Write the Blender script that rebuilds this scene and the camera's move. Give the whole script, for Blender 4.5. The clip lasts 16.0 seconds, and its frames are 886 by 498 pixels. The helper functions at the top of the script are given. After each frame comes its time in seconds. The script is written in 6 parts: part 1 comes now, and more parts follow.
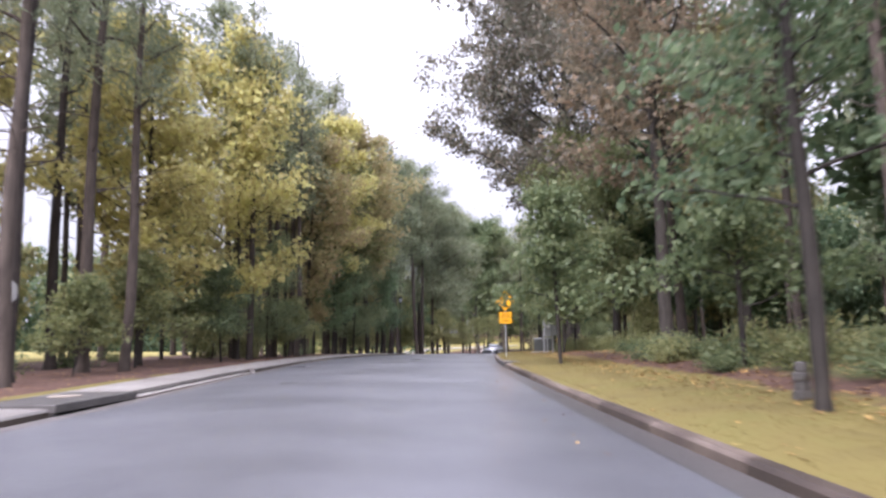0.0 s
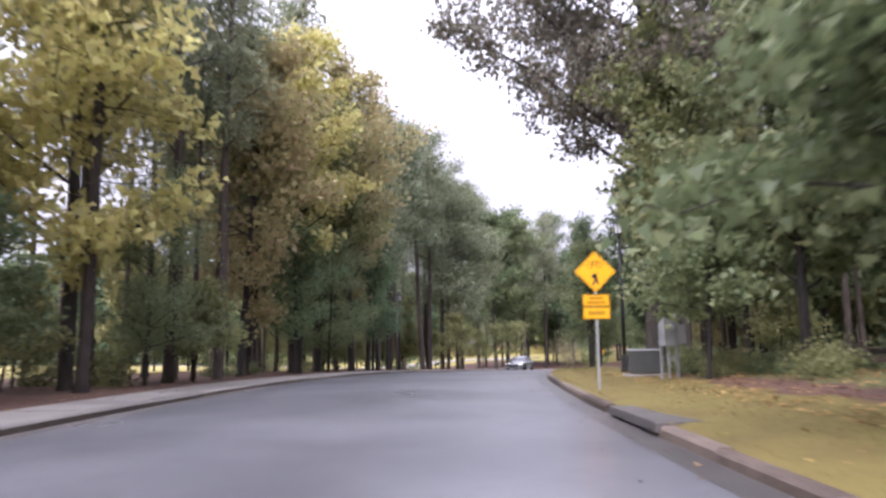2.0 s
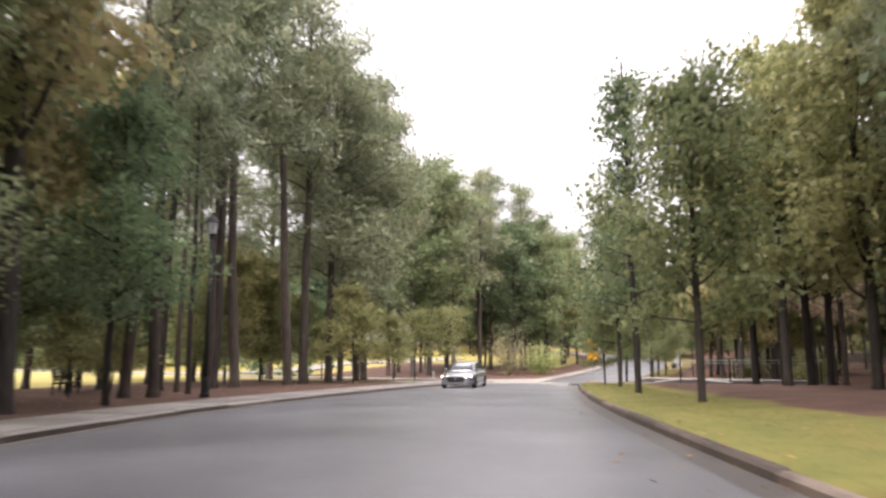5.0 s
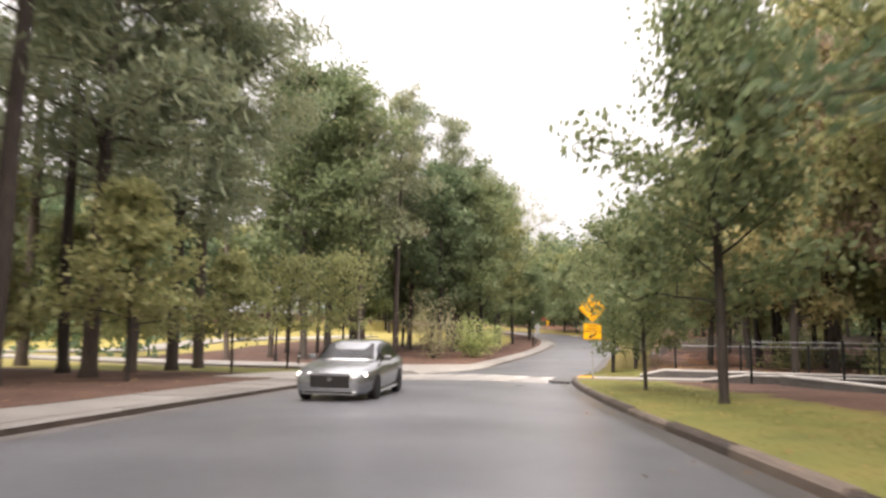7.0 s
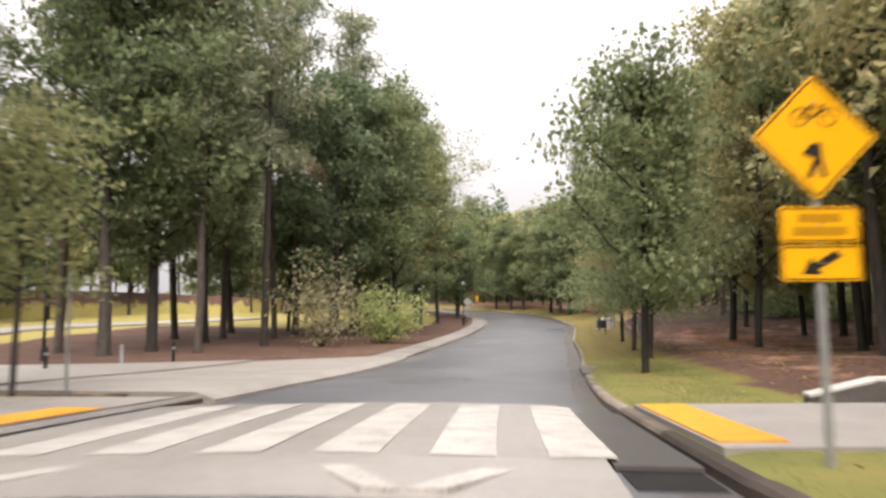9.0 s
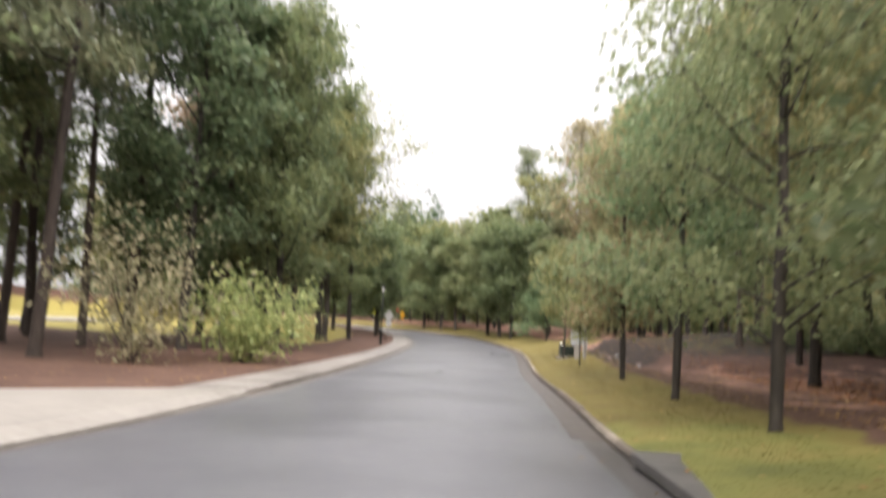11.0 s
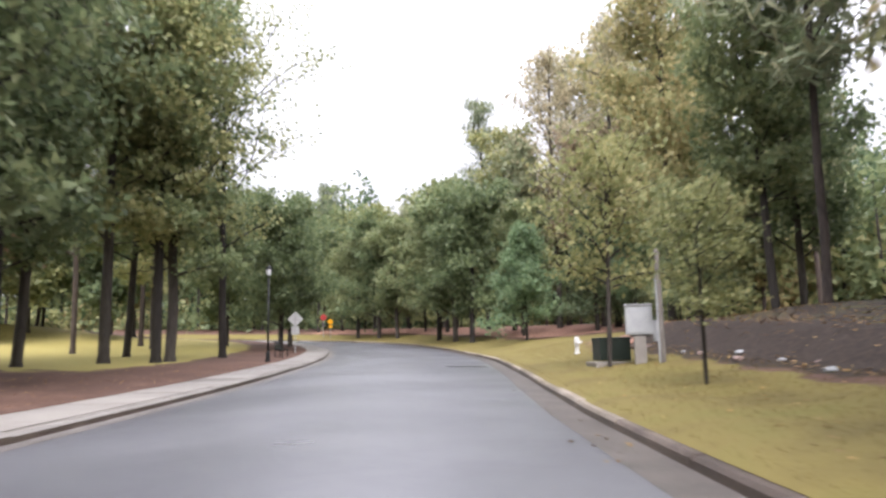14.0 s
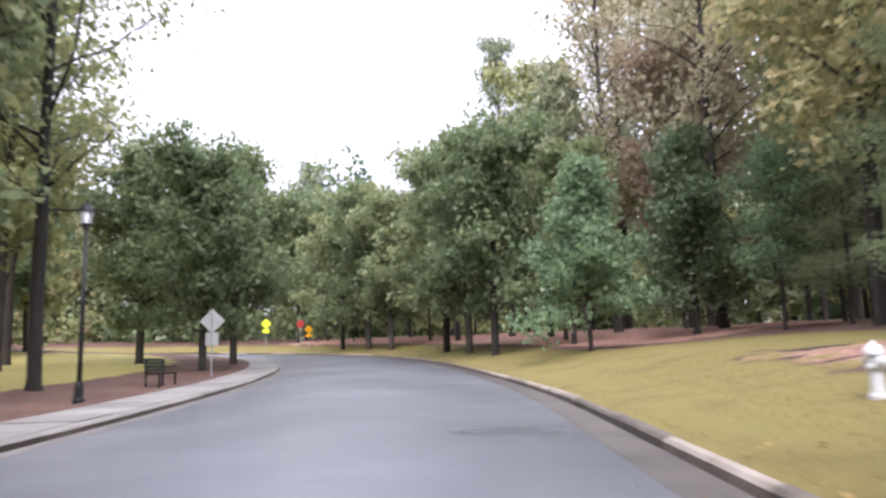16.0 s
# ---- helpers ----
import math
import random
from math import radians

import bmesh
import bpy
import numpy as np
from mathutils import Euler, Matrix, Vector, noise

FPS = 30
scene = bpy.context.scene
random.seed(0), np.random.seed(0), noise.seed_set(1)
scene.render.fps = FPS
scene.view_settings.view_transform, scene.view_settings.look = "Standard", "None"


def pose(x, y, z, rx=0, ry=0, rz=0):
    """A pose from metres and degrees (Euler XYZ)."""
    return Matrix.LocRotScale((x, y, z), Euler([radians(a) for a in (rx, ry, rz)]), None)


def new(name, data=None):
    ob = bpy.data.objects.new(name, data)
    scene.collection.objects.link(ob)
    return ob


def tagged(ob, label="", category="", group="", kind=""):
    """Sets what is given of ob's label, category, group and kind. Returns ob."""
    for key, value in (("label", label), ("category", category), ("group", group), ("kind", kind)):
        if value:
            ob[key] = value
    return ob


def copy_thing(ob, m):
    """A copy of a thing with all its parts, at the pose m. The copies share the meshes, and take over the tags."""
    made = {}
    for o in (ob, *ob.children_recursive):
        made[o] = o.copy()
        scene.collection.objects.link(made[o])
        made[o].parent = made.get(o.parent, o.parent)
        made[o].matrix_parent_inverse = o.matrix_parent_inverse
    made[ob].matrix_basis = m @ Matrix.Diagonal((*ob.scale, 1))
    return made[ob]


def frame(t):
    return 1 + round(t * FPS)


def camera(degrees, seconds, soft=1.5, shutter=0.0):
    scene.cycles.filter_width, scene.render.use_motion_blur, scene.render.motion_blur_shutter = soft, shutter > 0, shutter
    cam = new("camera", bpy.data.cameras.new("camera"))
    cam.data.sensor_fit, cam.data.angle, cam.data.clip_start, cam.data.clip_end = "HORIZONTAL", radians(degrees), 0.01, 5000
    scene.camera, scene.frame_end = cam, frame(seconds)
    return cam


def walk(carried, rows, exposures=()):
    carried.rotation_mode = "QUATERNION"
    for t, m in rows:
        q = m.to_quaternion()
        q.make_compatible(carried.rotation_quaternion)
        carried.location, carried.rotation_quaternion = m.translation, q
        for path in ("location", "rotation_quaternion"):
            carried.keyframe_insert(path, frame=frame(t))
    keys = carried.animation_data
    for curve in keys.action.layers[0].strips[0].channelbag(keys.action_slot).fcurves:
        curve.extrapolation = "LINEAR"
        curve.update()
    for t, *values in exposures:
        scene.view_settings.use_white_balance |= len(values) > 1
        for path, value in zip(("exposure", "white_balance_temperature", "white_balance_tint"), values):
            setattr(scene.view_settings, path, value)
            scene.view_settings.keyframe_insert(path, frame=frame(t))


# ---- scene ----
cam = camera(64.0, 16.0, soft=2.6, shutter=0.5)
PATH = [
    (0.0, 0.00, 0.00, 1.40, -0.03, 0.59, 7.56),
    (0.5, 0.00, 4.74, 1.43, 0.15, 0.47, 7.64),
    (1.0, -0.05, 9.58, 1.47, 0.35, 0.55, 7.83),
    (1.5, -0.19, 14.61, 1.53, 0.49, 0.44, 8.06),
    (2.0, -0.28, 19.90, 1.58, 0.78, 0.65, 8.39),
    (2.5, -0.33, 25.24, 1.66, 0.46, 0.38, 8.62),
    (3.0, -0.28, 30.60, 1.73, -0.36, 0.51, 8.71),
    (3.5, -0.19, 36.07, 1.79, -1.60, 0.66, 8.40),
    (4.0, -0.04, 41.57, 1.81, -3.00, 0.52, 8.15),
    (4.5, 0.22, 47.10, 1.81, -4.60, 0.33, 8.15),
    (5.0, 0.64, 52.64, 1.80, -6.55, 0.00, 8.26),
    (5.5, 1.22, 58.03, 1.79, -8.31, -0.37, 8.39),
    (6.0, 2.12, 63.49, 1.74, -9.82, -0.77, 7.90),
    (6.5, 3.23, 69.01, 1.63, -11.38, -1.01, 7.22),
    (7.0, 4.53, 74.48, 1.51, -13.09, -0.81, 6.58),
    (7.5, 5.98, 79.89, 1.38, -14.82, -0.27, 5.85),
    (8.0, 7.67, 85.15, 1.26, -16.22, 0.23, 5.28),
    (8.5, 9.55, 90.32, 1.13, -17.44, 0.62, 4.81),
    (9.0, 11.35, 95.14, 1.03, -19.20, 0.60, 5.10),
    (9.5, 13.13, 99.59, 0.95, -21.00, 0.20, 6.00),
    (10.0, 14.88, 103.65, 0.86, -22.60, -0.60, 7.60),
    (10.5, 16.56, 107.34, 0.70, -23.90, -1.60, 9.40),
    (10.8, 17.53, 109.39, 0.57, -24.42, -2.29, 9.65),
    (11.0, 18.16, 110.70, 0.48, -25.04, -2.49, 6.98),
    (11.3, 19.05, 112.72, 0.32, -25.90, -2.20, 1.95),
    (11.5, 19.68, 113.95, 0.20, -26.34, -2.27, 2.36),
    (12.0, 21.28, 117.05, 0.02, -27.62, -0.72, 4.65),
    (12.5, 23.03, 120.40, 0.02, -28.95, -0.31, 7.15),
    (13.0, 24.98, 123.76, 0.01, -29.08, 0.16, 8.30),
    (13.5, 26.95, 127.35, 0.02, -29.00, 0.67, 8.44),
    (14.0, 29.00, 131.13, 0.02, -29.06, 1.28, 8.00),
    (14.5, 31.19, 135.11, 0.05, -28.94, 1.86, 7.64),
    (15.0, 33.53, 139.27, 0.10, -28.71, 2.07, 7.90),
    (15.5, 35.98, 143.67, 0.21, -28.60, 1.86, 8.47),
    (16.0, 38.63, 148.10, 0.34, -28.16, 1.87, 8.82),
]
walk(cam, [(t, pose(x, y, z, 90 + pitch, roll, yaw)) for t, x, y, z, yaw, roll, pitch in PATH],
     exposures=[(0.0, 1.8, 6050, 26), (3.0, 1.88, 6050, 29), (5.5, 2.1, 7200, 20), (7.0, 1.9, 7300, 19), (8.5, 1.62, 7250, 18), (11.2, 1.85, 7000, 16), (12.5, 2.0, 6900, 16), (13.8, 1.92, 6500, 18), (16.0, 2.0, 6100, 22)])

# ---- sky, sun ----
world = bpy.data.worlds.new("overcast_sky")
scene.world = world
world.use_nodes = True
wn, wl = world.node_tree.nodes, world.node_tree.links
sky = wn.new("ShaderNodeTexSky")
sky.sky_type, sky.sun_disc = "NISHITA", False
sky.sun_elevation, sky.sun_rotation = radians(48), radians(205)
sky.air_density, sky.dust_density, sky.ozone_density = 1.2, 4.0, 1.0
grey = wn.new("ShaderNodeHueSaturation")
grey.inputs["Saturation"].default_value = 0.10
wl.new(sky.outputs[0], grey.inputs["Color"])
cloudy = wn.new("ShaderNodeMix")
cloudy.data_type = "RGBA"
cloudy.inputs["Factor"].default_value = 0.72
cloudy.inputs["B"].default_value = (8.4, 8.8, 9.4, 1)
wl.new(grey.outputs[0], cloudy.inputs["A"])
coord = wn.new("ShaderNodeTexCoord")
clouds = wn.new("ShaderNodeTexNoise")
clouds.inputs["Scale"].default_value, clouds.inputs["Detail"].default_value = 2.2, 4.0
wl.new(coord.outputs["Generated"], clouds.inputs["Vector"])
cramp = wn.new("ShaderNodeMapRange")
cramp.inputs["To Min"].default_value, cramp.inputs["To Max"].default_value = 0.80, 1.18
wl.new(clouds.outputs["Fac"], cramp.inputs["Value"])
cmul = wn.new("ShaderNodeMix")
cmul.data_type, cmul.blend_type = "RGBA", "MULTIPLY"
cmul.inputs["Factor"].default_value = 1.0
wl.new(cloudy.outputs["Result"], cmul.inputs["A"])
wl.new(cramp.outputs[0], cmul.inputs["B"])
# an overcast dome: the zenith about three times as bright as the horizon
sep = wn.new("ShaderNodeSeparateXYZ")
wl.new(coord.outputs["Generated"], sep.inputs[0])
dome = wn.new("ShaderNodeMapRange")
dome.inputs["From Min"].default_value, dome.inputs["From Max"].default_value = 0.0, 1.0
dome.inputs["To Min"].default_value, dome.inputs["To Max"].default_value = 0.36, 1.61
rise = wn.new("ShaderNodeMath")
rise.operation, rise.use_clamp = "POWER", True
rise.inputs[1].default_value = 1.5
wl.new(sep.outputs["Z"], rise.inputs[0])
wl.new(rise.outputs[0], dome.inputs["Value"])
dmul = wn.new("ShaderNodeMix")
dmul.data_type, dmul.blend_type = "RGBA", "MULTIPLY"
dmul.inputs["Factor"].default_value = 1.0
wl.new(cmul.outputs["Result"], dmul.inputs["A"])
wl.new(dome.outputs[0], dmul.inputs["B"])
wl.new(dmul.outputs["Result"], wn["Background"].inputs["Color"])
wn["Background"].inputs["Strength"].default_value = 0.095
sun = new("sun", bpy.data.lights.new("sun", "SUN"))
sun.data.energy, sun.data.angle, sun.data.color = 1.4, radians(40), (1.0, 0.97, 0.92)
sun.matrix_world = pose(0, 0, 60, 42, 0, -25)


# ---- materials ----
def material(name, colours, scale=4.0, rough=0.8, bump=0.0, bump_scale=None, fine=0.35, spec=0.3, island=0.0, obj=0.0, metal=0.0, stretch=(1, 1, 1)):
    """A surface of two or three colours mixed by coarse and fine noise, with relief."""
    m = bpy.data.materials.new(name)
    m.use_nodes = True
    n, l = m.node_tree.nodes, m.node_tree.links
    p = n["Principled BSDF"]
    p.inputs["Roughness"].default_value, p.inputs["Specular IOR Level"].default_value, p.inputs["Metallic"].default_value = rough, spec, metal
    tc, mp = n.new("ShaderNodeTexCoord"), n.new("ShaderNodeMapping")
    mp.inputs["Scale"].default_value = stretch
    l.new(tc.outputs["Object"], mp.inputs["Vector"])
    a, b = n.new("ShaderNodeTexNoise"), n.new("ShaderNodeTexNoise")
    a.inputs["Scale"].default_value, a.inputs["Detail"].default_value = scale, 5
    b.inputs["Scale"].default_value, b.inputs["Detail"].default_value = scale * 11, 6
    for t in (a, b):
        l.new(mp.outputs[0], t.inputs["Vector"])
    add = n.new("ShaderNodeMix")
    add.inputs["Factor"].default_value = fine
    l.new(a.outputs["Fac"], add.inputs["A"])
    l.new(b.outputs["Fac"], add.inputs["B"])
    value = add.outputs["Result"]
    for amount, node, out in ((island, "ShaderNodeNewGeometry", "Random Per Island"), (obj, "ShaderNodeObjectInfo", "Random")):
        if amount:
            g, mx = n.new(node), n.new("ShaderNodeMix")
            mx.inputs["Factor"].default_value = amount
            l.new(value, mx.inputs["A"])
            l.new(g.outputs[out], mx.inputs["B"])
            value = mx.outputs["Result"]
    ramp = n.new("ShaderNodeValToRGB")
    lo, hi = (0.30, 0.70) if not island else (0.18, 0.82)
    el = ramp.color_ramp.elements
    el[0].position, el[0].color = lo, (*colours[0], 1)
    el[1].position, el[1].color = hi, (*colours[-1], 1)
    for i, c in enumerate(colours[1:-1]):
        e = el.new(lo + (hi - lo) * (i + 1) / (len(colours) - 1))
        e.color = (*c, 1)
    l.new(value, ramp.inputs["Fac"])
    l.new(ramp.outputs["Color"], p.inputs["Base Color"])
    if bump:
        bp = n.new("ShaderNodeBump")
        bp.inputs["Strength"].default_value, bp.inputs["Distance"].default_value = bump, 0.02
        c = n.new("ShaderNodeTexNoise")
        c.inputs["Scale"].default_value, c.inputs["Detail"].default_value = bump_scale or scale * 20, 4
        l.new(mp.outputs[0], c.inputs["Vector"])
        l.new(c.outputs["Fac"], bp.inputs["Height"])
        l.new(bp.outputs[0], p.inputs["Normal"])
    return m


def leaf_material(name, colours, through_light=0.54, obj=0.25):
    """Thin leaves: each its own tint, some light passes through."""
    colours = [tuple(min(0.6, 2.2 * (0.76 * c + 0.24 * sum(col) / 3)) for c in col) for col in colours]
    m = material(name, colours, scale=0.35, rough=0.50, island=0.50, obj=obj, spec=0.35)
    n, l = m.node_tree.nodes, m.node_tree.links
    p, out = n["Principled BSDF"], n["Material Output"]
    tr, mx = n.new("ShaderNodeBsdfTranslucent"), n.new("ShaderNodeMixShader")
    mx.inputs["Fac"].default_value = through_light
    l.new(p.inputs["Base Color"].links[0].from_socket, tr.inputs["Color"])
    l.new(p.outputs[0], mx.inputs[1])
    l.new(tr.outputs[0], mx.inputs[2])
    l.new(mx.outputs[0], out.inputs["Surface"])
    return m


ASPHALT = material("wet_asphalt", [(0.080, 0.081, 0.091), (0.112, 0.114, 0.127), (0.150, 0.152, 0.167)], scale=0.30, rough=0.32, bump=0.15, bump_scale=60, fine=0.3, spec=0.5)
nt = ASPHALT.node_tree
rn, rr = nt.nodes.new("ShaderNodeTexNoise"), nt.nodes.new("ShaderNodeMapRange")
rn.inputs["Scale"].default_value, rn.inputs["Detail"].default_value = 0.22, 2
rr.inputs["To Min"].default_value, rr.inputs["To Max"].default_value = 0.20, 0.46
nt.links.new(nt.nodes["Texture Coordinate"].outputs["Object"], rn.inputs["Vector"])
nt.links.new(rn.outputs["Fac"], rr.inputs["Value"])
nt.links.new(rr.outputs[0], nt.nodes["Principled BSDF"].inputs["Roughness"])
CONCRETE = material("damp_concrete", [(0.155, 0.142, 0.132), (0.225, 0.209, 0.194), (0.29, 0.272, 0.252)], scale=0.7, rough=0.5, bump=0.25, bump_scale=70, obj=0.3)
# for kerb faces towards the road, coloured darker than the kerb tops
KERB_FACE = material("dark_kerb_face", [(0.034, 0.026, 0.021), (0.072, 0.055, 0.044), (0.15, 0.118, 0.094)], scale=1.3, rough=0.4, bump=0.5, bump_scale=40, obj=0.3)
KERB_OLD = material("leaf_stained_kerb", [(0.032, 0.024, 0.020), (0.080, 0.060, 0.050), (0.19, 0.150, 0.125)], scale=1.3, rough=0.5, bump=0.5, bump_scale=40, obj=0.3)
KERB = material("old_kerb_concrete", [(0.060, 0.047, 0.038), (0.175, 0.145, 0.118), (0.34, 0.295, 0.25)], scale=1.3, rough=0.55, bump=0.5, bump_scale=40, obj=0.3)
GUTTER = material("wet_gutter", [(0.040, 0.038, 0.039), (0.066, 0.062, 0.062), (0.100, 0.093, 0.091)], scale=0.8, rough=0.32, bump=0.3, bump_scale=50, obj=0.2, spec=0.5)
GUTTER_TAN = material("tan_gutter_concrete", [(0.046, 0.039, 0.036), (0.082, 0.070, 0.064), (0.135, 0.116, 0.105)], scale=1.0, rough=0.42, bump=0.3, bump_scale=50, spec=0.5)
GUTTER_PALE = material("pale_gutter", [(0.085, 0.077, 0.072), (0.14, 0.127, 0.12), (0.20, 0.182, 0.17)], scale=0.8, rough=0.4, bump=0.3, bump_scale=50, spec=0.5)
INLET = material("drain_slab_concrete", [(0.054, 0.050, 0.048), (0.094, 0.088, 0.084), (0.137, 0.128, 0.121)], scale=1.1, rough=0.45, bump=0.4, bump_scale=45)
# near-black colour that paints the darkness inside hollows
DARK = material("hollow_shade", [(0.006, 0.006, 0.006), (0.015, 0.014, 0.013)], scale=3, rough=0.9)
PAINT = material("road_paint_white", [(0.20, 0.19, 0.18), (0.39, 0.375, 0.35), (0.50, 0.485, 0.46)], scale=2.2, rough=0.45, fine=0.5)
TABLE = material("pale_wet_paving", [(0.20, 0.19, 0.18), (0.265, 0.25, 0.235), (0.33, 0.312, 0.292)], scale=0.5, rough=0.34, bump=0.2, bump_scale=60, spec=0.5)
YELLOW_PAD = material("tactile_yellow", [(0.58, 0.25, 0.025), (0.74, 0.34, 0.04)], scale=3, rough=0.5)
SIGN_YELLOW = material("sign_yellow", [(0.78, 0.36, 0.005), (0.86, 0.42, 0.01)], scale=2, rough=0.35, spec=0.5)
SIGN_BLACK = material("sign_black", [(0.012, 0.012, 0.012), (0.025, 0.024, 0.022)], scale=8, rough=0.4)
STEEL = material("galvanised_steel", [(0.33, 0.34, 0.35), (0.46, 0.47, 0.48)], scale=6, rough=0.45, metal=0.6)
SIGN_BACK = material("bare_sign_back", [(0.42, 0.43, 0.43), (0.55, 0.56, 0.56)], scale=5, rough=0.4, metal=0.5)
LAMP_BLACK = material("black_lamp_paint", [(0.008, 0.009, 0.009), (0.018, 0.019, 0.020)], scale=5, rough=0.5, spec=0.25)
LAMP_GLASS = material("frosted_lamp_glass", [(0.55, 0.57, 0.60), (0.72, 0.74, 0.77)], scale=5, rough=0.25, spec=0.5)
BOX_DARK = material("dark_green_box_paint", [(0.014, 0.022, 0.018), (0.025, 0.036, 0.030)], scale=2, rough=0.45)
BOX_GREY = material("grey_green_box_paint", [(0.045, 0.049, 0.046), (0.072, 0.077, 0.072)], scale=2, rough=0.4, bump=0.1)
POST_WOOD = material("grey_weathered_wood", [(0.09, 0.082, 0.075), (0.15, 0.138, 0.126), (0.22, 0.205, 0.19)], scale=5, rough=0.8, bump=0.5, bump_scale=30, stretch=(3, 3, 0.4))
CABINET = material("grey_cabinet_paint", [(0.25, 0.265, 0.28), (0.37, 0.385, 0.40)], scale=2, rough=0.45, bump=0.1)
HYDRANT = material("hydrant_silver_paint", [(0.50, 0.51, 0.52), (0.68, 0.69, 0.70)], scale=9, rough=0.4, bump=0.2)
PINE_BARK = material("pine_bark", [(0.026, 0.021, 0.019), (0.062, 0.049, 0.042), (0.115, 0.092, 0.077)], scale=3.5, rough=0.9, bump=0.9, bump_scale=9, stretch=(2.2, 2.2, 0.5), obj=0.25)
BARK = material("wet_dark_bark", [(0.018, 0.016, 0.0145), (0.038, 0.033, 0.029), (0.075, 0.065, 0.056)], scale=4, rough=0.85, bump=0.8, bump_scale=14, stretch=(2, 2, 0.4), obj=0.25)
PINE_LEAF = leaf_material("pine_needles", [(0.050, 0.070, 0.038), (0.084, 0.108, 0.054), (0.125, 0.138, 0.070), (0.16, 0.142, 0.068)], 0.38)
GREEN_LEAF = leaf_material("green_leaves", [(0.042, 0.063, 0.026), (0.067, 0.095, 0.036), (0.099, 0.123, 0.046), (0.136, 0.14, 0.052)])
OLIVE_LEAF = leaf_material("olive_leaves", [(0.060, 0.080, 0.028), (0.11, 0.125, 0.040), (0.165, 0.165, 0.055), (0.21, 0.18, 0.06)])
YELLOW_LEAF = leaf_material("yellow_leaves", [(0.130, 0.138, 0.042), (0.245, 0.204, 0.054), (0.37, 0.270, 0.062), (0.45, 0.275, 0.058)])
RUSSET_LEAF = leaf_material("russet_leaves", [(0.085, 0.074, 0.046), (0.135, 0.105, 0.062), (0.19, 0.125, 0.072), (0.12, 0.12, 0.055)])
TAN_LEAF = leaf_material("thin_tan_leaves", [(0.115, 0.115, 0.060), (0.165, 0.152, 0.080), (0.205, 0.175, 0.098), (0.178, 0.145, 0.084)])
RED_LEAF = leaf_material("reddening_leaves", [(0.080, 0.102, 0.043), (0.122, 0.132, 0.053), (0.150, 0.142, 0.058), (0.195, 0.118, 0.060)])
DEEP_LEAF = leaf_material("deep_green_leaves", [(0.024, 0.044, 0.021), (0.043, 0.074, 0.032), (0.072, 0.104, 0.045), (0.10, 0.125, 0.055)])
OAK_LEAF = leaf_material("browning_oak_leaves", [(0.046, 0.054, 0.036), (0.078, 0.076, 0.050), (0.110, 0.088, 0.062), (0.088, 0.100, 0.050)], 0.34)
AUTUMN_LEAF = leaf_material("mixed_autumn_leaves", [(0.088, 0.108, 0.042), (0.150, 0.150, 0.054), (0.215, 0.180, 0.064), (0.19, 0.130, 0.060)])
FRESH_LEAF = leaf_material("fresh_blue_green_leaves", [(0.050, 0.088, 0.042), (0.076, 0.126, 0.056), (0.108, 0.160, 0.068), (0.135, 0.17, 0.070)])
SOFT_LEAF = leaf_material("soft_pale_green_leaves", [(0.070, 0.098, 0.045), (0.100, 0.132, 0.055), (0.135, 0.160, 0.068), (0.155, 0.160, 0.066)], 0.60)
TAN_BUSH = leaf_material("tan_shrub_leaves", [(0.105, 0.105, 0.050), (0.16, 0.15, 0.078), (0.22, 0.19, 0.105), (0.20, 0.155, 0.085)])
PALE_LEAF = leaf_material("pale_yellow_green_leaves", [(0.085, 0.125, 0.034), (0.14, 0.18, 0.050), (0.20, 0.22, 0.065), (0.20, 0.18, 0.058)])


# ---- the road's line ----
ROAD = [(-1.5, -45.0, 0.00), (-1.5, -20.0, 0.10), (-1.5, -0.0, 0.16), (-1.7, 14.0, 0.27), (-1.9, 28.0, 0.45), (-1.6, 42.1, 0.56), (-0.8, 54.1, 0.55),
        (1.1, 66.1, 0.44), (3.8, 77.9, 0.19), (7.4, 89.5, -0.08), (11.7, 100.8, -0.34), (16.7, 111.8, -0.82), (22.2, 122.6, -1.23), (29.0, 134.8,
        -1.20), (36.4, 147.9, -0.96), (40.2, 155.0, -0.80), (45.6, 165.7, -0.50), (50.3, 176.7, -0.20), (54.3, 188.1, 0.20), (56.4, 199.9, 0.70),
        (54.9, 211.8, 1.20), (48.9, 222.2, 1.70), (39.4, 229.5, 2.10), (3.5, 247.0, 3.00), (-32.5, 264.5, 3.80)]


def spline(points, step=0.5):
    """Catmull-Rom through the points, evenly stepped along its length."""
    p = np.array([points[0], *points, points[-1]], float)
    out = []
    for i in range(1, len(p) - 2):
        a, b, c, d = p[i - 1:i + 3]
        for u in np.linspace(0, 1, 60, endpoint=False):
            out.append(0.5 * (2 * b + (c - a) * u + (2 * a - 5 * b + 4 * c - d) * u * u + (3 * b - a - 3 * c + d) * u ** 3))
    out.append(p[-2])
    out = np.array(out)
    run = np.concatenate([[0], np.cumsum(np.hypot(*np.diff(out[:, :2], axis=0).T))])
    s = np.arange(0, run[-1], step)
    return np.stack([np.interp(s, run, out[:, k]) for k in range(3)], 1)


LINE = spline(ROAD)
S0 = 45.0                       # s = 0 lies abreast of the first eye
LS = np.arange(len(LINE)) * 0.5 - S0
TAN = np.gradient(LINE[:, :2], axis=0)
TAN /= np.linalg.norm(TAN, axis=1)[:, None]
HALF = 4.3                      # half the road between the kerbs


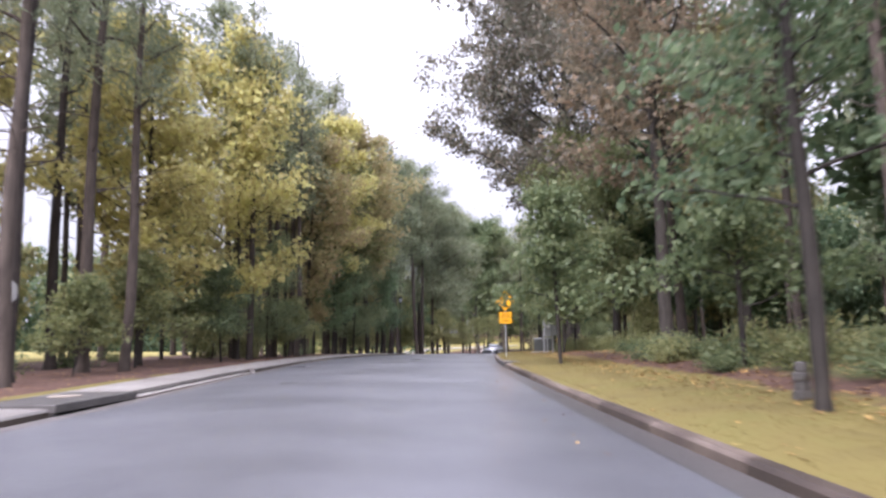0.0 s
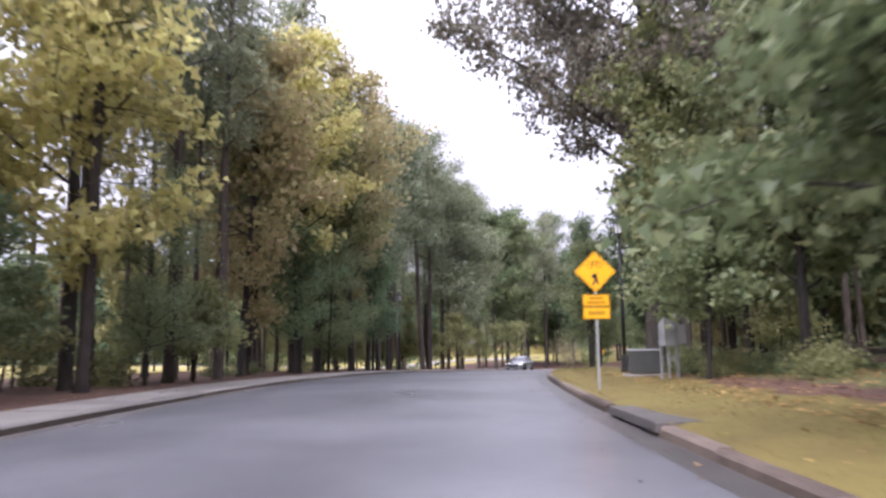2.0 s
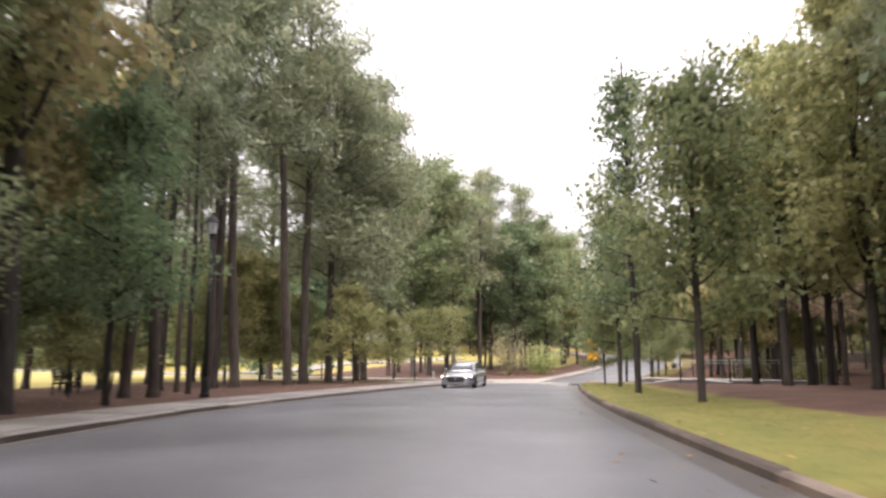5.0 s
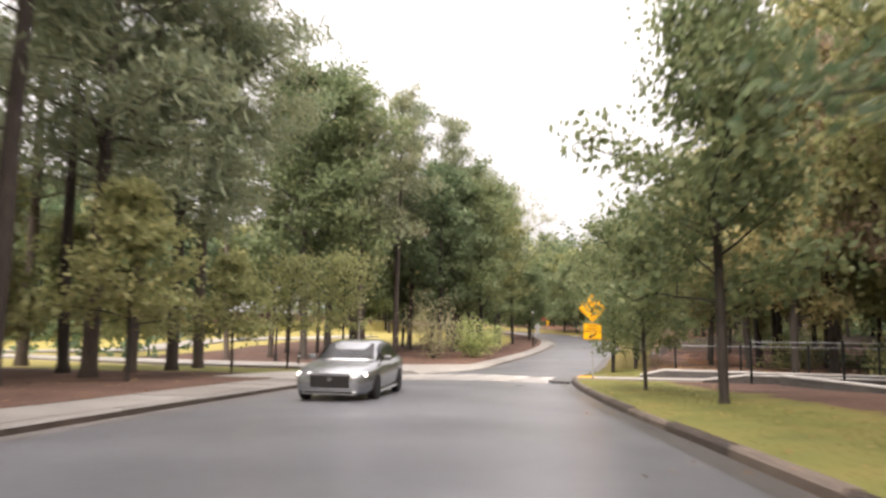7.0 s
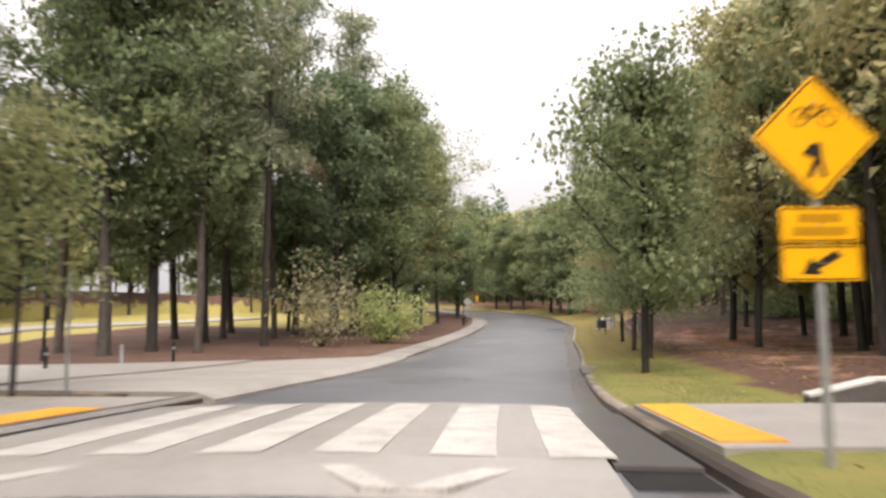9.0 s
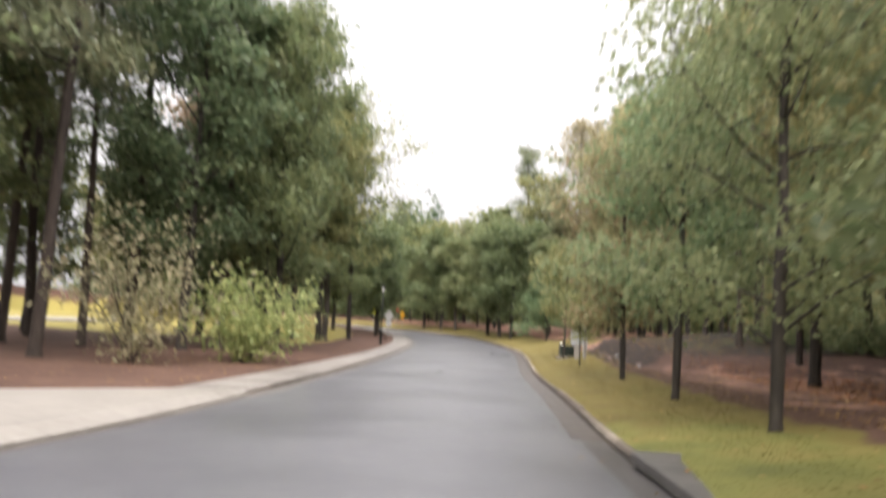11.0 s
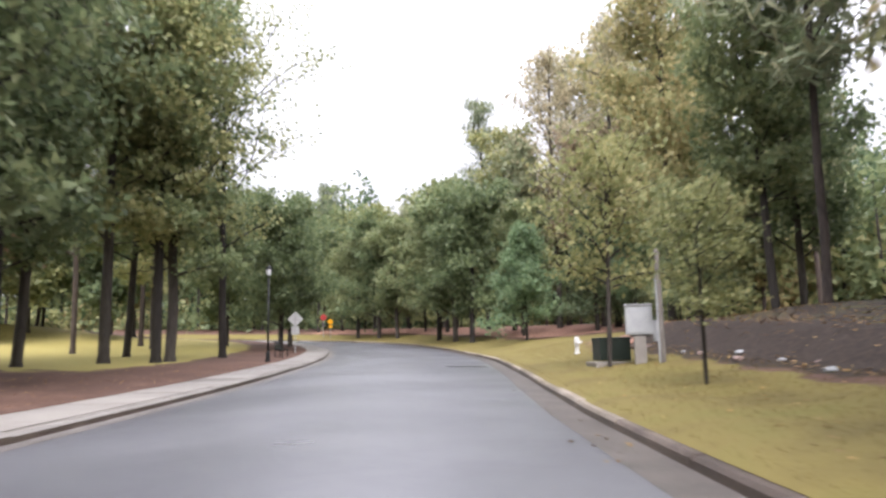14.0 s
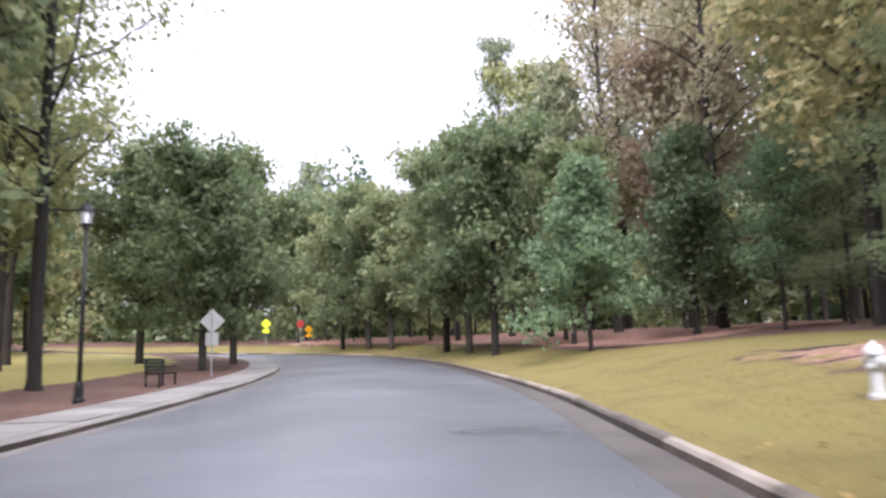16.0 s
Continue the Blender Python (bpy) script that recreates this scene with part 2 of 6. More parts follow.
def bump01(x, a, b, c, d):
    """0 below a, rises to 1 at b, stays until c, 0 again at d."""
    x = np.asarray(x, float)
    e = lambda v: np.clip(v, 0, 1) ** 2 * (3 - 2 * np.clip(v, 0, 1))
    return e((x - a) / (b - a)) * (1 - e((x - c) / (d - c)))


def half(s):
    """Width from the road's middle to the right kerb: it narrows at the crossing."""
    s = np.asarray(s, float)
    return np.interp(s, [-60, 36, 46, 56, 77, 86, 94, 99, 103, 111, 122, 132, 138, 144, 150, 156, 164, 172, 400], [4.45, 4.48, 4.72, 4.98, 4.98, 4.76, 4.28, 3.96, 3.82, 3.80, 4.25, 4.46, 4.40, 4.22, 4.10, 4.18, 4.48, 4.66, 4.7])


def half_left(s):
    """Width from the road's middle to the left kerb: a wide lane before the crossing."""
    s = np.asarray(s, float)
    return np.interp(s, [-60, 10, 28, 44, 72, 82, 90, 101, 111, 122, 140, 160, 400], [5.25, 5.3, 5.4, 5.7, 5.75, 5.2, 4.85, 4.35, 4.2, 4.3, 4.4, 4.5, 4.55])


def half_at(s, l):
    return np.where(np.asarray(l) < 0, half_left(s), half(s))


def line_at(s):
    s = np.clip(s, LS[0], LS[-1])
    return np.stack([np.interp(s, LS, LINE[:, k]) for k in range(3)], -1), np.stack([np.interp(s, LS, TAN[:, k]) for k in range(2)], -1)


def cross(s, l):
    """Height above the road's middle at l metres to the right of it."""
    s, l = np.asarray(s, float), np.asarray(l, float)
    w = half_at(s, l)
    r, q = np.maximum(l - half(s), 0), np.maximum(-l - half_left(s), 0)
    h = np.where((r > 0) | (q > 0), 0.15 - 0.02 * w, -0.02 * np.abs(l))
    h = h + (0.05 - 0.042 * bump01(s, 92, 100, 112, 119) + 0.05 * bump01(s, 112, 122, 400, 410)) * np.minimum(r, 5)
    bank = bump01(s, -60, -50, 24, 46)
    h = h + bank * np.clip(r - 3.6, 0, 9) * 0.13
    h = h + bump01(s, 118, 124, 400, 410) * np.clip(r - 9, 0, 8) * 0.05
    h = h + 0.70 * bump01(s, 142, 149, 166, 173) * bump01(r, 5.1, 6.0, 60, 90)
    h = h + bump01(s, 146, 166, 400, 410) * np.clip(r - 0.8, 0, 11) * 0.07
    rise = bump01(s, 128, 160, 400, 410)
    h = h + rise * np.clip(q - 2.0, 0, 40) * 0.035
    h = h + (1 - rise) * np.clip(q - 12, 0, 60) * 0.012
    return h


def place(s, l, up=0.0):
    """The world point at s along the road and l to the right of its middle, up above the ground there."""
    p, t = line_at(s)
    z = p[..., 2] + cross(s, l) + up
    return Vector((float(p[0] + l * t[1]), float(p[1] - l * t[0]), float(z)))


def along(x, y):
    """s and l of many points."""
    x, y = np.asarray(x, float).ravel(), np.asarray(y, float).ravel()
    s, l = np.empty(len(x)), np.empty(len(x))
    for k in range(0, len(x), 4000):
        dx, dy = x[k:k + 4000, None] - LINE[None, ::2, 0], y[k:k + 4000, None] - LINE[None, ::2, 1]
        i = (dx * dx + dy * dy).argmin(1) * 2
        ex, ey = x[k:k + 4000] - LINE[i, 0], y[k:k + 4000] - LINE[i, 1]
        s[k:k + 4000] = LS[i] + ex * TAN[i, 0] + ey * TAN[i, 1]
        l[k:k + 4000] = ex * TAN[i, 1] - ey * TAN[i, 0]
    return s, l


def ground_z(x, y):
    s, l = along([x], [y])
    p, _ = line_at(s)
    return float(p[0, 2] + cross(s, l)[0])


# ---- building ----
def mesh_of(name, verts, faces, mats, index=None, smooth=False):
    me = bpy.data.meshes.new(name)
    me.from_pydata([tuple(v) for v in verts], [], [tuple(f) for f in faces])
    for m in mats:
        me.materials.append(m)
    if index is not None:
        me.polygons.foreach_set("material_index", np.asarray(index, np.int32))
    if smooth:
        me.polygons.foreach_set("use_smooth", np.ones(len(me.polygons), bool))
    me.update()
    return me


def part(name, bm, mat, parent, label="", smooth=False):
    me = bpy.data.meshes.new(name)
    bm.to_mesh(me)
    bm.free()
    me.materials.append(mat)
    if smooth:
        me.polygons.foreach_set("use_smooth", np.ones(len(me.polygons), bool))
    ob = new(name, me)
    ob.parent = parent
    return tagged(ob, label)


def box(sx, sy, sz, at=(0, 0, 0), bevel=0.0, turn=None, bm=None):
    bm = bm or bmesh.new()
    m = Matrix.Translation(at) @ (turn or Matrix()) @ Matrix.Diagonal((sx, sy, sz, 1))
    made = bmesh.ops.create_cube(bm, size=1, matrix=m)
    if bevel:
        es = {e for v in made["verts"] for e in v.link_edges}
        bmesh.ops.bevel(bm, geom=list(es), offset=bevel, segments=2, affect="EDGES", profile=0.6)
    return bm


def lathe(rings, n=16, bm=None, at=(0, 0, 0)):
    """A turned body: rings of (radius, z)."""
    bm = bm or bmesh.new()
    loops = []
    for r, z in rings:
        loops.append([bm.verts.new((at[0] + r * math.cos(2 * math.pi * i / n), at[1] + r * math.sin(2 * math.pi * i / n), at[2] + z)) for i in range(n)])
    for a, b in zip(loops, loops[1:]):
        for i in range(n):
            bm.faces.new((a[i], a[(i + 1) % n], b[(i + 1) % n], b[i]))
    bm.faces.new(loops[0][::-1])
    bm.faces.new(loops[-1])
    return bm


def plate(outline, thick, bm=None, at=(0, 0, 0), bevel=0.0):
    """A flat plate standing in the xz plane, its face towards -y."""
    bm = bm or bmesh.new()
    f = [bm.verts.new((at[0] + x, at[1], at[2] + z)) for x, z in outline]
    b = [bm.verts.new((at[0] + x, at[1] + thick, at[2] + z)) for x, z in outline]
    bm.faces.new(f)
    bm.faces.new(b[::-1])
    for i in range(len(f)):
        j = (i + 1) % len(f)
        bm.faces.new((f[j], f[i], b[i], b[j]))
    bmesh.ops.recalc_face_normals(bm, faces=bm.faces[:])
    return bm


def facing(s, l, turn=0.0, up=0.0):
    """Stands at s, l with -y towards the traffic that comes along the road."""
    p, t = line_at(s)
    return Matrix.Translation(place(s, l, up)) @ pose(0, 0, 0, 0, 0, math.degrees(math.atan2(t[1], t[0])) - 90 + turn)


def thing(name, m, label, category, group=""):
    ob = new(name)
    ob.empty_display_size = 0.2
    ob.matrix_world = m
    return tagged(ob, label, category, group)


# ---- ground ----
def lines_of(lo, hi, step, far):
    a = [lo]
    g = step
    while a[0] > -far:
        g *= 1.35
        a.insert(0, a[0] - g)
    b = list(np.arange(lo + step, hi, step))
    g = step
    e = [hi]
    while e[-1] < far:
        g *= 1.35
        e.append(e[-1] + g)
    return np.array(a + b + e)


GX, GY = lines_of(-70, 130, 1.3, 2600), lines_of(-45, 260, 1.3, 2600)
XX, YY = np.meshgrid(GX, GY)
SS, LL = along(XX, YY)
zc, _ = line_at(SS)
ZZ = zc[:, 2] + cross(SS, LL)
LE = np.where(LL < 0, LL + half_left(SS) - HALF, LL)
ZZ = ZZ - 0.35 * bump01(LE, -HALF - 2.6, -HALF - 1.2, HALF + 0.1, HALF + 1.4)
rough_ground = np.array([noise.noise((x * 0.12, y * 0.12, 0)) + 0.5 * noise.noise((x * 0.4, y * 0.4, 3)) for x, y in zip(XX.ravel(), YY.ravel())])
ZZ = ZZ + rough_ground * 0.10 * np.clip((np.abs(LE) - HALF - 3) / 6, 0, 1)
nx, ny = len(GX), len(GY)
quads = [(j * nx + i, j * nx + i + 1, (j + 1) * nx + i + 1, (j + 1) * nx + i) for j in range(ny - 1) for i in range(nx - 1)]


def ground_material():
    m = material("ground_cover", [(0.048, 0.028, 0.021), (0.092, 0.050, 0.037), (0.138, 0.082, 0.058)], scale=0.5, rough=0.9, bump=0.35, bump_scale=26, fine=0.5)
    n, l = m.node_tree.nodes, m.node_tree.links
    p = n["Principled BSDF"]
    base = p.inputs["Base Color"].links[0].from_socket
    tc = n["Texture Coordinate"]
    # first entry: dark brown soil, colour deepened further for the steep bank's shade
    for attr, cols, sc in (("shaded_soil", [(0.013, 0.009, 0.007), (0.025, 0.017, 0.013), (0.046, 0.030, 0.022)], 0.9), ("straw", [(0.16, 0.085, 0.062), (0.30, 0.165, 0.122), (0.38, 0.23, 0.175)], 0.5), ("grass", [(0.112, 0.089, 0.028), (0.148, 0.119, 0.036), (0.136, 0.121, 0.033)], 0.10),
                           ("fresh", [(0.100, 0.108, 0.030), (0.140, 0.140, 0.038), (0.185, 0.155, 0.048)], 0.10),
                           ("lawn", [(0.225, 0.19, 0.058), (0.285, 0.238, 0.075), (0.245, 0.225, 0.072)], 0.3),
                           ("green", [(0.040, 0.055, 0.020), (0.085, 0.095, 0.034), (0.13, 0.10, 0.045)], 0.8)):
        t1, t2, rp, at, mm, mx, th = (n.new(k) for k in ("ShaderNodeTexNoise", "ShaderNodeTexNoise", "ShaderNodeValToRGB", "ShaderNodeAttribute", "ShaderNodeMath", "ShaderNodeMix", "ShaderNodeMapRange"))
        t1.inputs["Scale"].default_value, t1.inputs["Detail"].default_value = sc * 8, 7
        t2.inputs["Scale"].default_value, t2.inputs["Detail"].default_value = 0.9, 6
        for t in (t1, t2):
            l.new(tc.outputs["Object"], t.inputs["Vector"])
        rp.color_ramp.elements[0].position, rp.color_ramp.elements[1].position = 0.3, 0.72
        rp.color_ramp.elements[0].color, rp.color_ramp.elements[1].color = (*cols[0], 1), (*cols[2], 1)
        rp.color_ramp.elements.new(0.5).color = (*cols[1], 1)
        l.new(t1.outputs["Fac"], rp.inputs["Fac"])
        at.attribute_name = attr
        mm.operation = "ADD"
        l.new(at.outputs["Fac"], mm.inputs[0])
        l.new(t2.outputs["Fac"], mm.inputs[1])
        th.inputs["From Min"].default_value, th.inputs["From Max"].default_value = 0.92, 1.10
        l.new(mm.outputs[0], th.inputs["Value"])
        mx.data_type = "RGBA"
        l.new(th.outputs[0], mx.inputs["Factor"])
        l.new(base, mx.inputs["A"])
        l.new(rp.outputs["Color"], mx.inputs["B"])
        base = mx.outputs["Result"]
    l.new(base, p.inputs["Base Color"])
    return m


GROUND = ground_material()


def cover(s, l):
    """How much verge grass, open lawn and green undergrowth grows at a place; pine straw and leaf litter elsewhere."""
    r, q = l - half(s), -l - half_left(s)
    grass = bump01(r, -1, 0, 3.0, 4.4) * (1 - bump01(s, 150, 165, 999, 1000))
    grass = np.maximum(grass, bump01(r, -1, 0, 3.5, 4.3) * bump01(s, 140, 152, 176, 190))
    grass = np.maximum(grass, bump01(r, -1, 0, 9, 11) * bump01(s, 166, 170, 176, 190))
    grass = np.maximum(grass, bump01(r, -1, 0, 3.5, 5.5) * bump01(s, 170, 180, 300, 310))
    grass = np.maximum(grass, bump01(q, -1, 0, 2.0, 3.2) * bump01(s, -80, -70, 16, 30))
    lawn = bump01(q, 13, 17, 62, 75) * bump01(s, -80, -70, 240, 260)
    # the wooded island lies in pine straw as far as the winding path
    lawn = lawn * (1 - bump01(s, 121, 127, 152, 166) * (1 - bump01(q, 27, 31, 80, 90)))
    lawn = np.maximum(lawn, bump01(q, 5.2, 7.6, 62, 75) * bump01(s, 160, 169, 215, 235))
    green = 0.75 * bump01(r, 3.5, 5.5, 40, 60) * (1 - bump01(s, 60, 75, 900, 910)) + 0.35 * bump01(r, 14, 20, 60, 80)
    green = np.maximum(green, 0.40 * bump01(r, 6.2, 7.0, 12, 20) * bump01(s, 144, 150, 168, 176))
    green = np.maximum(green, 0.8 * bump01(np.abs(l), 55, 72, 5000, 6000))
    lawn = lawn * (1 - bump01(-l, 62, 70, 5000, 6000))
    fresh = bump01(r, -1, 0, 2.6, 4.2) * bump01(s, 52, 66, 118, 140)
    fresh = np.maximum(fresh, bump01(q, 1.4, 2.2, 14, 18) * bump01(s, 101, 104, 110.5, 112.5))
    # dark earth of the right bank, the bank's shade put into its colour
    shaded_soil = bump01(r, 3.4, 4.4, 30, 40) * bump01(s, 144, 152, 172, 182)
    # worn brown patch beside the hydrant, pinkish pine straw under the row of oaks
    worn = bump01(r, 3.0, 4.2, 6.5, 8.0) * bump01(s, 163, 167, 172, 178)
    grass = grass * (1 - 0.55 * worn)
    straw = bump01(r, 4.6, 6.0, 24, 30) * bump01(s, 183, 188, 230, 236) + 0.6 * worn + 0.46 * bump01(r, 3.4, 5.0, 14, 20) * bump01(s, 108, 118, 144, 150)
    grass = grass * (1 - bump01(r, 4.4, 5.6, 24, 30) * bump01(s, 184, 188, 230, 236))
    return shaded_soil, straw, grass, fresh, lawn, green


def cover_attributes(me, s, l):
    for key, vals in zip(("shaded_soil", "straw", "grass", "fresh", "lawn", "green"), cover(s, l)):
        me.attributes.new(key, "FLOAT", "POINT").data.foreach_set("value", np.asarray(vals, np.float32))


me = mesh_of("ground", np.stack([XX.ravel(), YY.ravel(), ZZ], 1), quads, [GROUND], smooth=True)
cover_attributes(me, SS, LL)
tagged(new("ground", me), "wooded park ground of leaf litter, pine straw and lawn", "ground", kind="structure")


def strip(name, s0, s1, ls, ups, mat, label, category="", step=1.0, covered=False, flat=True):
    """A long strip beside or on the road: ls and ups give its cross-section; ups count from the road's surface if flat, else from the ground."""
    ss = np.arange(s0, s1 + 0.01, step)
    vs, sl_ = [], []
    p, t = line_at(ss)
    for l, u in zip(ls, ups):
        edge = np.sign(l) * (half_at(ss, l) + abs(l) - HALF) if abs(l) > 3.5 else np.full(len(ss), float(l))
        z = p[:, 2] + u + (-0.02 * np.minimum(np.abs(edge), half_at(ss, edge)) if flat else cross(ss, edge))
        vs.append(np.stack([p[:, 0] + edge * t[:, 1], p[:, 1] - edge * t[:, 0], z], 1))
        sl_.append((ss, edge))
    n = len(ss)
    faces = [(k * n + i, (k + 1) * n + i, (k + 1) * n + i + 1, k * n + i + 1) for k in range(len(ls) - 1) for i in range(n - 1)]
    me = mesh_of(name, np.concatenate(vs), faces, [mat], smooth=True)
    if covered:
        cover_attributes(me, np.concatenate([a for a, _ in sl_]), np.concatenate([b for _, b in sl_]))
    return tagged(new(name, me), label, category or name, kind="structure")


ROAD_OB = strip("road", -44, 330, [-HALF - 0.1, -2.2, 0, 2.2, HALF + 0.1], [0, 0, 0, 0, 0], ASPHALT, "wet dark asphalt park road with a worn sheen", "road")
verge = strip("verge", -44, 300, [HALF + 0.17, HALF + 0.30, HALF + 0.45, HALF + 1.0, HALF + 1.8, HALF + 2.6], [-0.02, 0.0, 0.03, 0.03, 0.01, -0.15], GROUND, "mown yellowing grass verge along the kerb", "verge", covered=True, flat=False)
for s0, s1 in ((-44, 99), (111, 300)):
    strip("planting_bed", s0, s1, [-HALF - 1.75, -HALF - 2.2, -HALF - 3.0], [0.02, 0.03, -0.12], GROUND, "pine straw bed behind the pavement", "bed", covered=True, flat=False)


def kerb_run(name, side, s0, s1, skip=(), top=None, face=None):
    """A kerb of cast lengths, each about three metres, with open joints."""
    root = tagged(new(name), "weathered rain-stained concrete kerb, darker on its road face", "kerb", kind="structure")
    s = s0
    while s < s1:
        e = min(s + 3.0, s1)
        if not any(a < (s + e) / 2 < b for a, b in skip):
            prof = [(0.0, -0.12), (0.03, 0.10), (0.07, 0.145), (0.22, 0.15), (0.24, -0.05)]
            ss = np.linspace(s + 0.012, e - 0.012, 5)
            p, t = line_at(ss)
            jit = random.uniform(-0.012, 0.012)
            vs = []
            for k in range(len(ss)):
                for d, u in prof:
                    w = float(half_at(ss[k], side))
                    l = side * (w + d)
                    vs.append((p[k, 0] + l * t[k, 1], p[k, 1] - l * t[k, 0], p[k, 2] - 0.02 * w + u + jit))
            m_ = len(prof)
            faces = [(i * m_ + j, i * m_ + j + 1, (i + 1) * m_ + j + 1, (i + 1) * m_ + j) for i in range(len(ss) - 1) for j in range(m_ - 1)]
            faces = [f if side < 0 else f[::-1] for f in faces] + [tuple(range(m_)), tuple(range((len(ss) - 1) * m_, len(ss) * m_))[::-1]]
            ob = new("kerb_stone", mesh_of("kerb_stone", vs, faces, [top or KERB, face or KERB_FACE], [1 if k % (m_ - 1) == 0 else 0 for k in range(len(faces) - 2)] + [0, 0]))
            ob.parent = root
        s = e
    return root


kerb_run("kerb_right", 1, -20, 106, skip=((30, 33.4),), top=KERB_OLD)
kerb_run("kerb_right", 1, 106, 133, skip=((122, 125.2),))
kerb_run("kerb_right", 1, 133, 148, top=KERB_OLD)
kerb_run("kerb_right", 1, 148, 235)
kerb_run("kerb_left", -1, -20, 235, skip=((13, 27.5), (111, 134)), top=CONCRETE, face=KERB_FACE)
strip("gutter", -20, 235, [-HALF + 0.40, -HALF - 0.02], [0.006, 0.002], GUTTER_PALE, "wet concrete gutter beside the kerb", "gutter")
strip("gutter", -20, 128, [HALF - 0.45, HALF + 0.02], [0.006, 0.002], GUTTER, "dark wet gutter beside the right kerb", "gutter")
strip("gutter", 128, 235, [HALF - 0.60, HALF + 0.02], [0.006, 0.002], GUTTER_TAN, "wet tan concrete gutter beside the kerb", "gutter")

# pavement slabs behind the left kerb
walk_root = tagged(new("pavement"), "pale damp concrete pavement of cast slabs", "pavement", kind="structure")
s = -20.0
while s < 226:
    if 98.6 < s < 110.9:
        s += 1.5
        continue
    ss = np.array([s + 0.01, s + 0.75, s + 1.49])
    p, t = line_at(ss)
    jit = random.uniform(-0.006, 0.006)
    vs = []
    for k in range(3):
        w = float(half_left(ss[k]))
        for l, u in ((-w - 0.25, 0.06), (-w - 0.26, 0.152), (-w - 1.78, 0.165), (-w - 1.8, 0.0)):
            vs.append((p[k, 0] + l * t[k, 1], p[k, 1] - l * t[k, 0], p[k, 2] - 0.02 * w + u + jit))
    faces = [(i * 4 + j, i * 4 + j + 1, i * 4 + j + 5, i * 4 + j + 4) for i in range(2) for j in range(3)]
    ob = new("slab", mesh_of("slab", vs, faces, [CONCRETE]))
    ob.parent = walk_root
    s += 1.5


# ---- trees ----
def tube(points, radii, n=6):
    """A tapered tube through the points: verts and faces."""
    pts, vs, fs = np.asarray(points, float), [], []
    for i, (p, r) in enumerate(zip(pts, radii)):
        d = pts[min(i + 1, len(pts) - 1)] - pts[max(i - 1, 0)]
        d = d / (np.linalg.norm(d) + 1e-9)
        u = np.cross(d, (0.31, 0.95, 0.05))
        u /= np.linalg.norm(u) + 1e-9
        v = np.cross(d, u)
        for k in range(n):
            a = 2 * math.pi * k / n
            vs.append(p + r * (math.cos(a) * u + math.sin(a) * v))
    for i in range(len(pts) - 1):
        for k in range(n):
            fs.append((i * n + k, i * n + (k + 1) % n, (i + 1) * n + (k + 1) % n, (i + 1) * n + k))
    return vs, fs


def joined(pieces):
    vs, fs, o = [], [], 0
    for v, f in pieces:
        vs.extend(v)
        fs.extend(tuple(i + o for i in q) for q in f)
        o += len(v)
    return vs, fs


def leaves(rng, centres, spread, each, length, width, droop=0.3, up=0.4, plain=False):
    """Small folded leaves round the centres: two triangles each."""
    c = np.repeat(np.asarray(centres), each, 0)
    n = len(c)
    c = c + np.clip(rng.normal(0, 1, (n, 3)), -2.1, 2.1) * np.asarray(spread)
    d = rng.normal(0, 1, (n, 3))
    d[:, 2] -= droop
    d /= np.linalg.norm(d, axis=1)[:, None]
    nn = rng.normal(0, 1, (n, 3))
    nn[:, 2] += up
    w = np.cross(d, nn)
    w /= np.linalg.norm(w, axis=1)[:, None] + 1e-9
    k = rng.uniform(0.65, 1.35, (n, 1))
    fold = np.cross(w, d) * width * 0.25 * k
    if plain:
        v = np.stack([c - d * length * 0.5 * k - w * width * 0.65 * k, c + d * length * 0.6 * k, c - d * length * 0.4 * k + w * width * 0.65 * k], 1).reshape(-1, 3)
        return v, np.arange(n * 3).reshape(-1, 3)
    v = np.stack([c - d * length * 0.5 * k, c + w * width * 0.5 * k + fold, c + d * length * 0.5 * k, c - w * width * 0.5 * k + fold], 1).reshape(-1, 3)
    i = np.arange(n) * 4
    return v, np.concatenate([np.stack([i, i + 1, i + 2], 1), np.stack([i, i + 2, i + 3], 1)])


def quick_mesh(name, v, tris, mat):
    me = bpy.data.meshes.new(name)
    me.vertices.add(len(v))
    me.vertices.foreach_set("co", np.asarray(v, np.float32).ravel())
    me.loops.add(len(tris) * 3)
    me.loops.foreach_set("vertex_index", np.asarray(tris, np.int32).ravel())
    me.polygons.add(len(tris))
    me.polygons.foreach_set("loop_start", np.arange(len(tris), dtype=np.int32) * 3)
    me.polygons.foreach_set("loop_total", np.full(len(tris), 3, np.int32))
    me.materials.append(mat)
    me.update(calc_edges=True)
    me.validate()
    return me


def limb(rng, start, direction, length, sag, n=5):
    """A bent limb that climbs or sags towards its tip."""
    d = np.asarray(direction, float)
    d = d / np.linalg.norm(d)
    pts, p = [np.asarray(start, float)], np.asarray(start, float)
    for i in range(n):
        d = d + rng.normal(0, 0.16, 3) + np.array([0, 0, sag / n])
        d /= np.linalg.norm(d)
        p = p + d * length / n
        pts.append(p)
    return pts


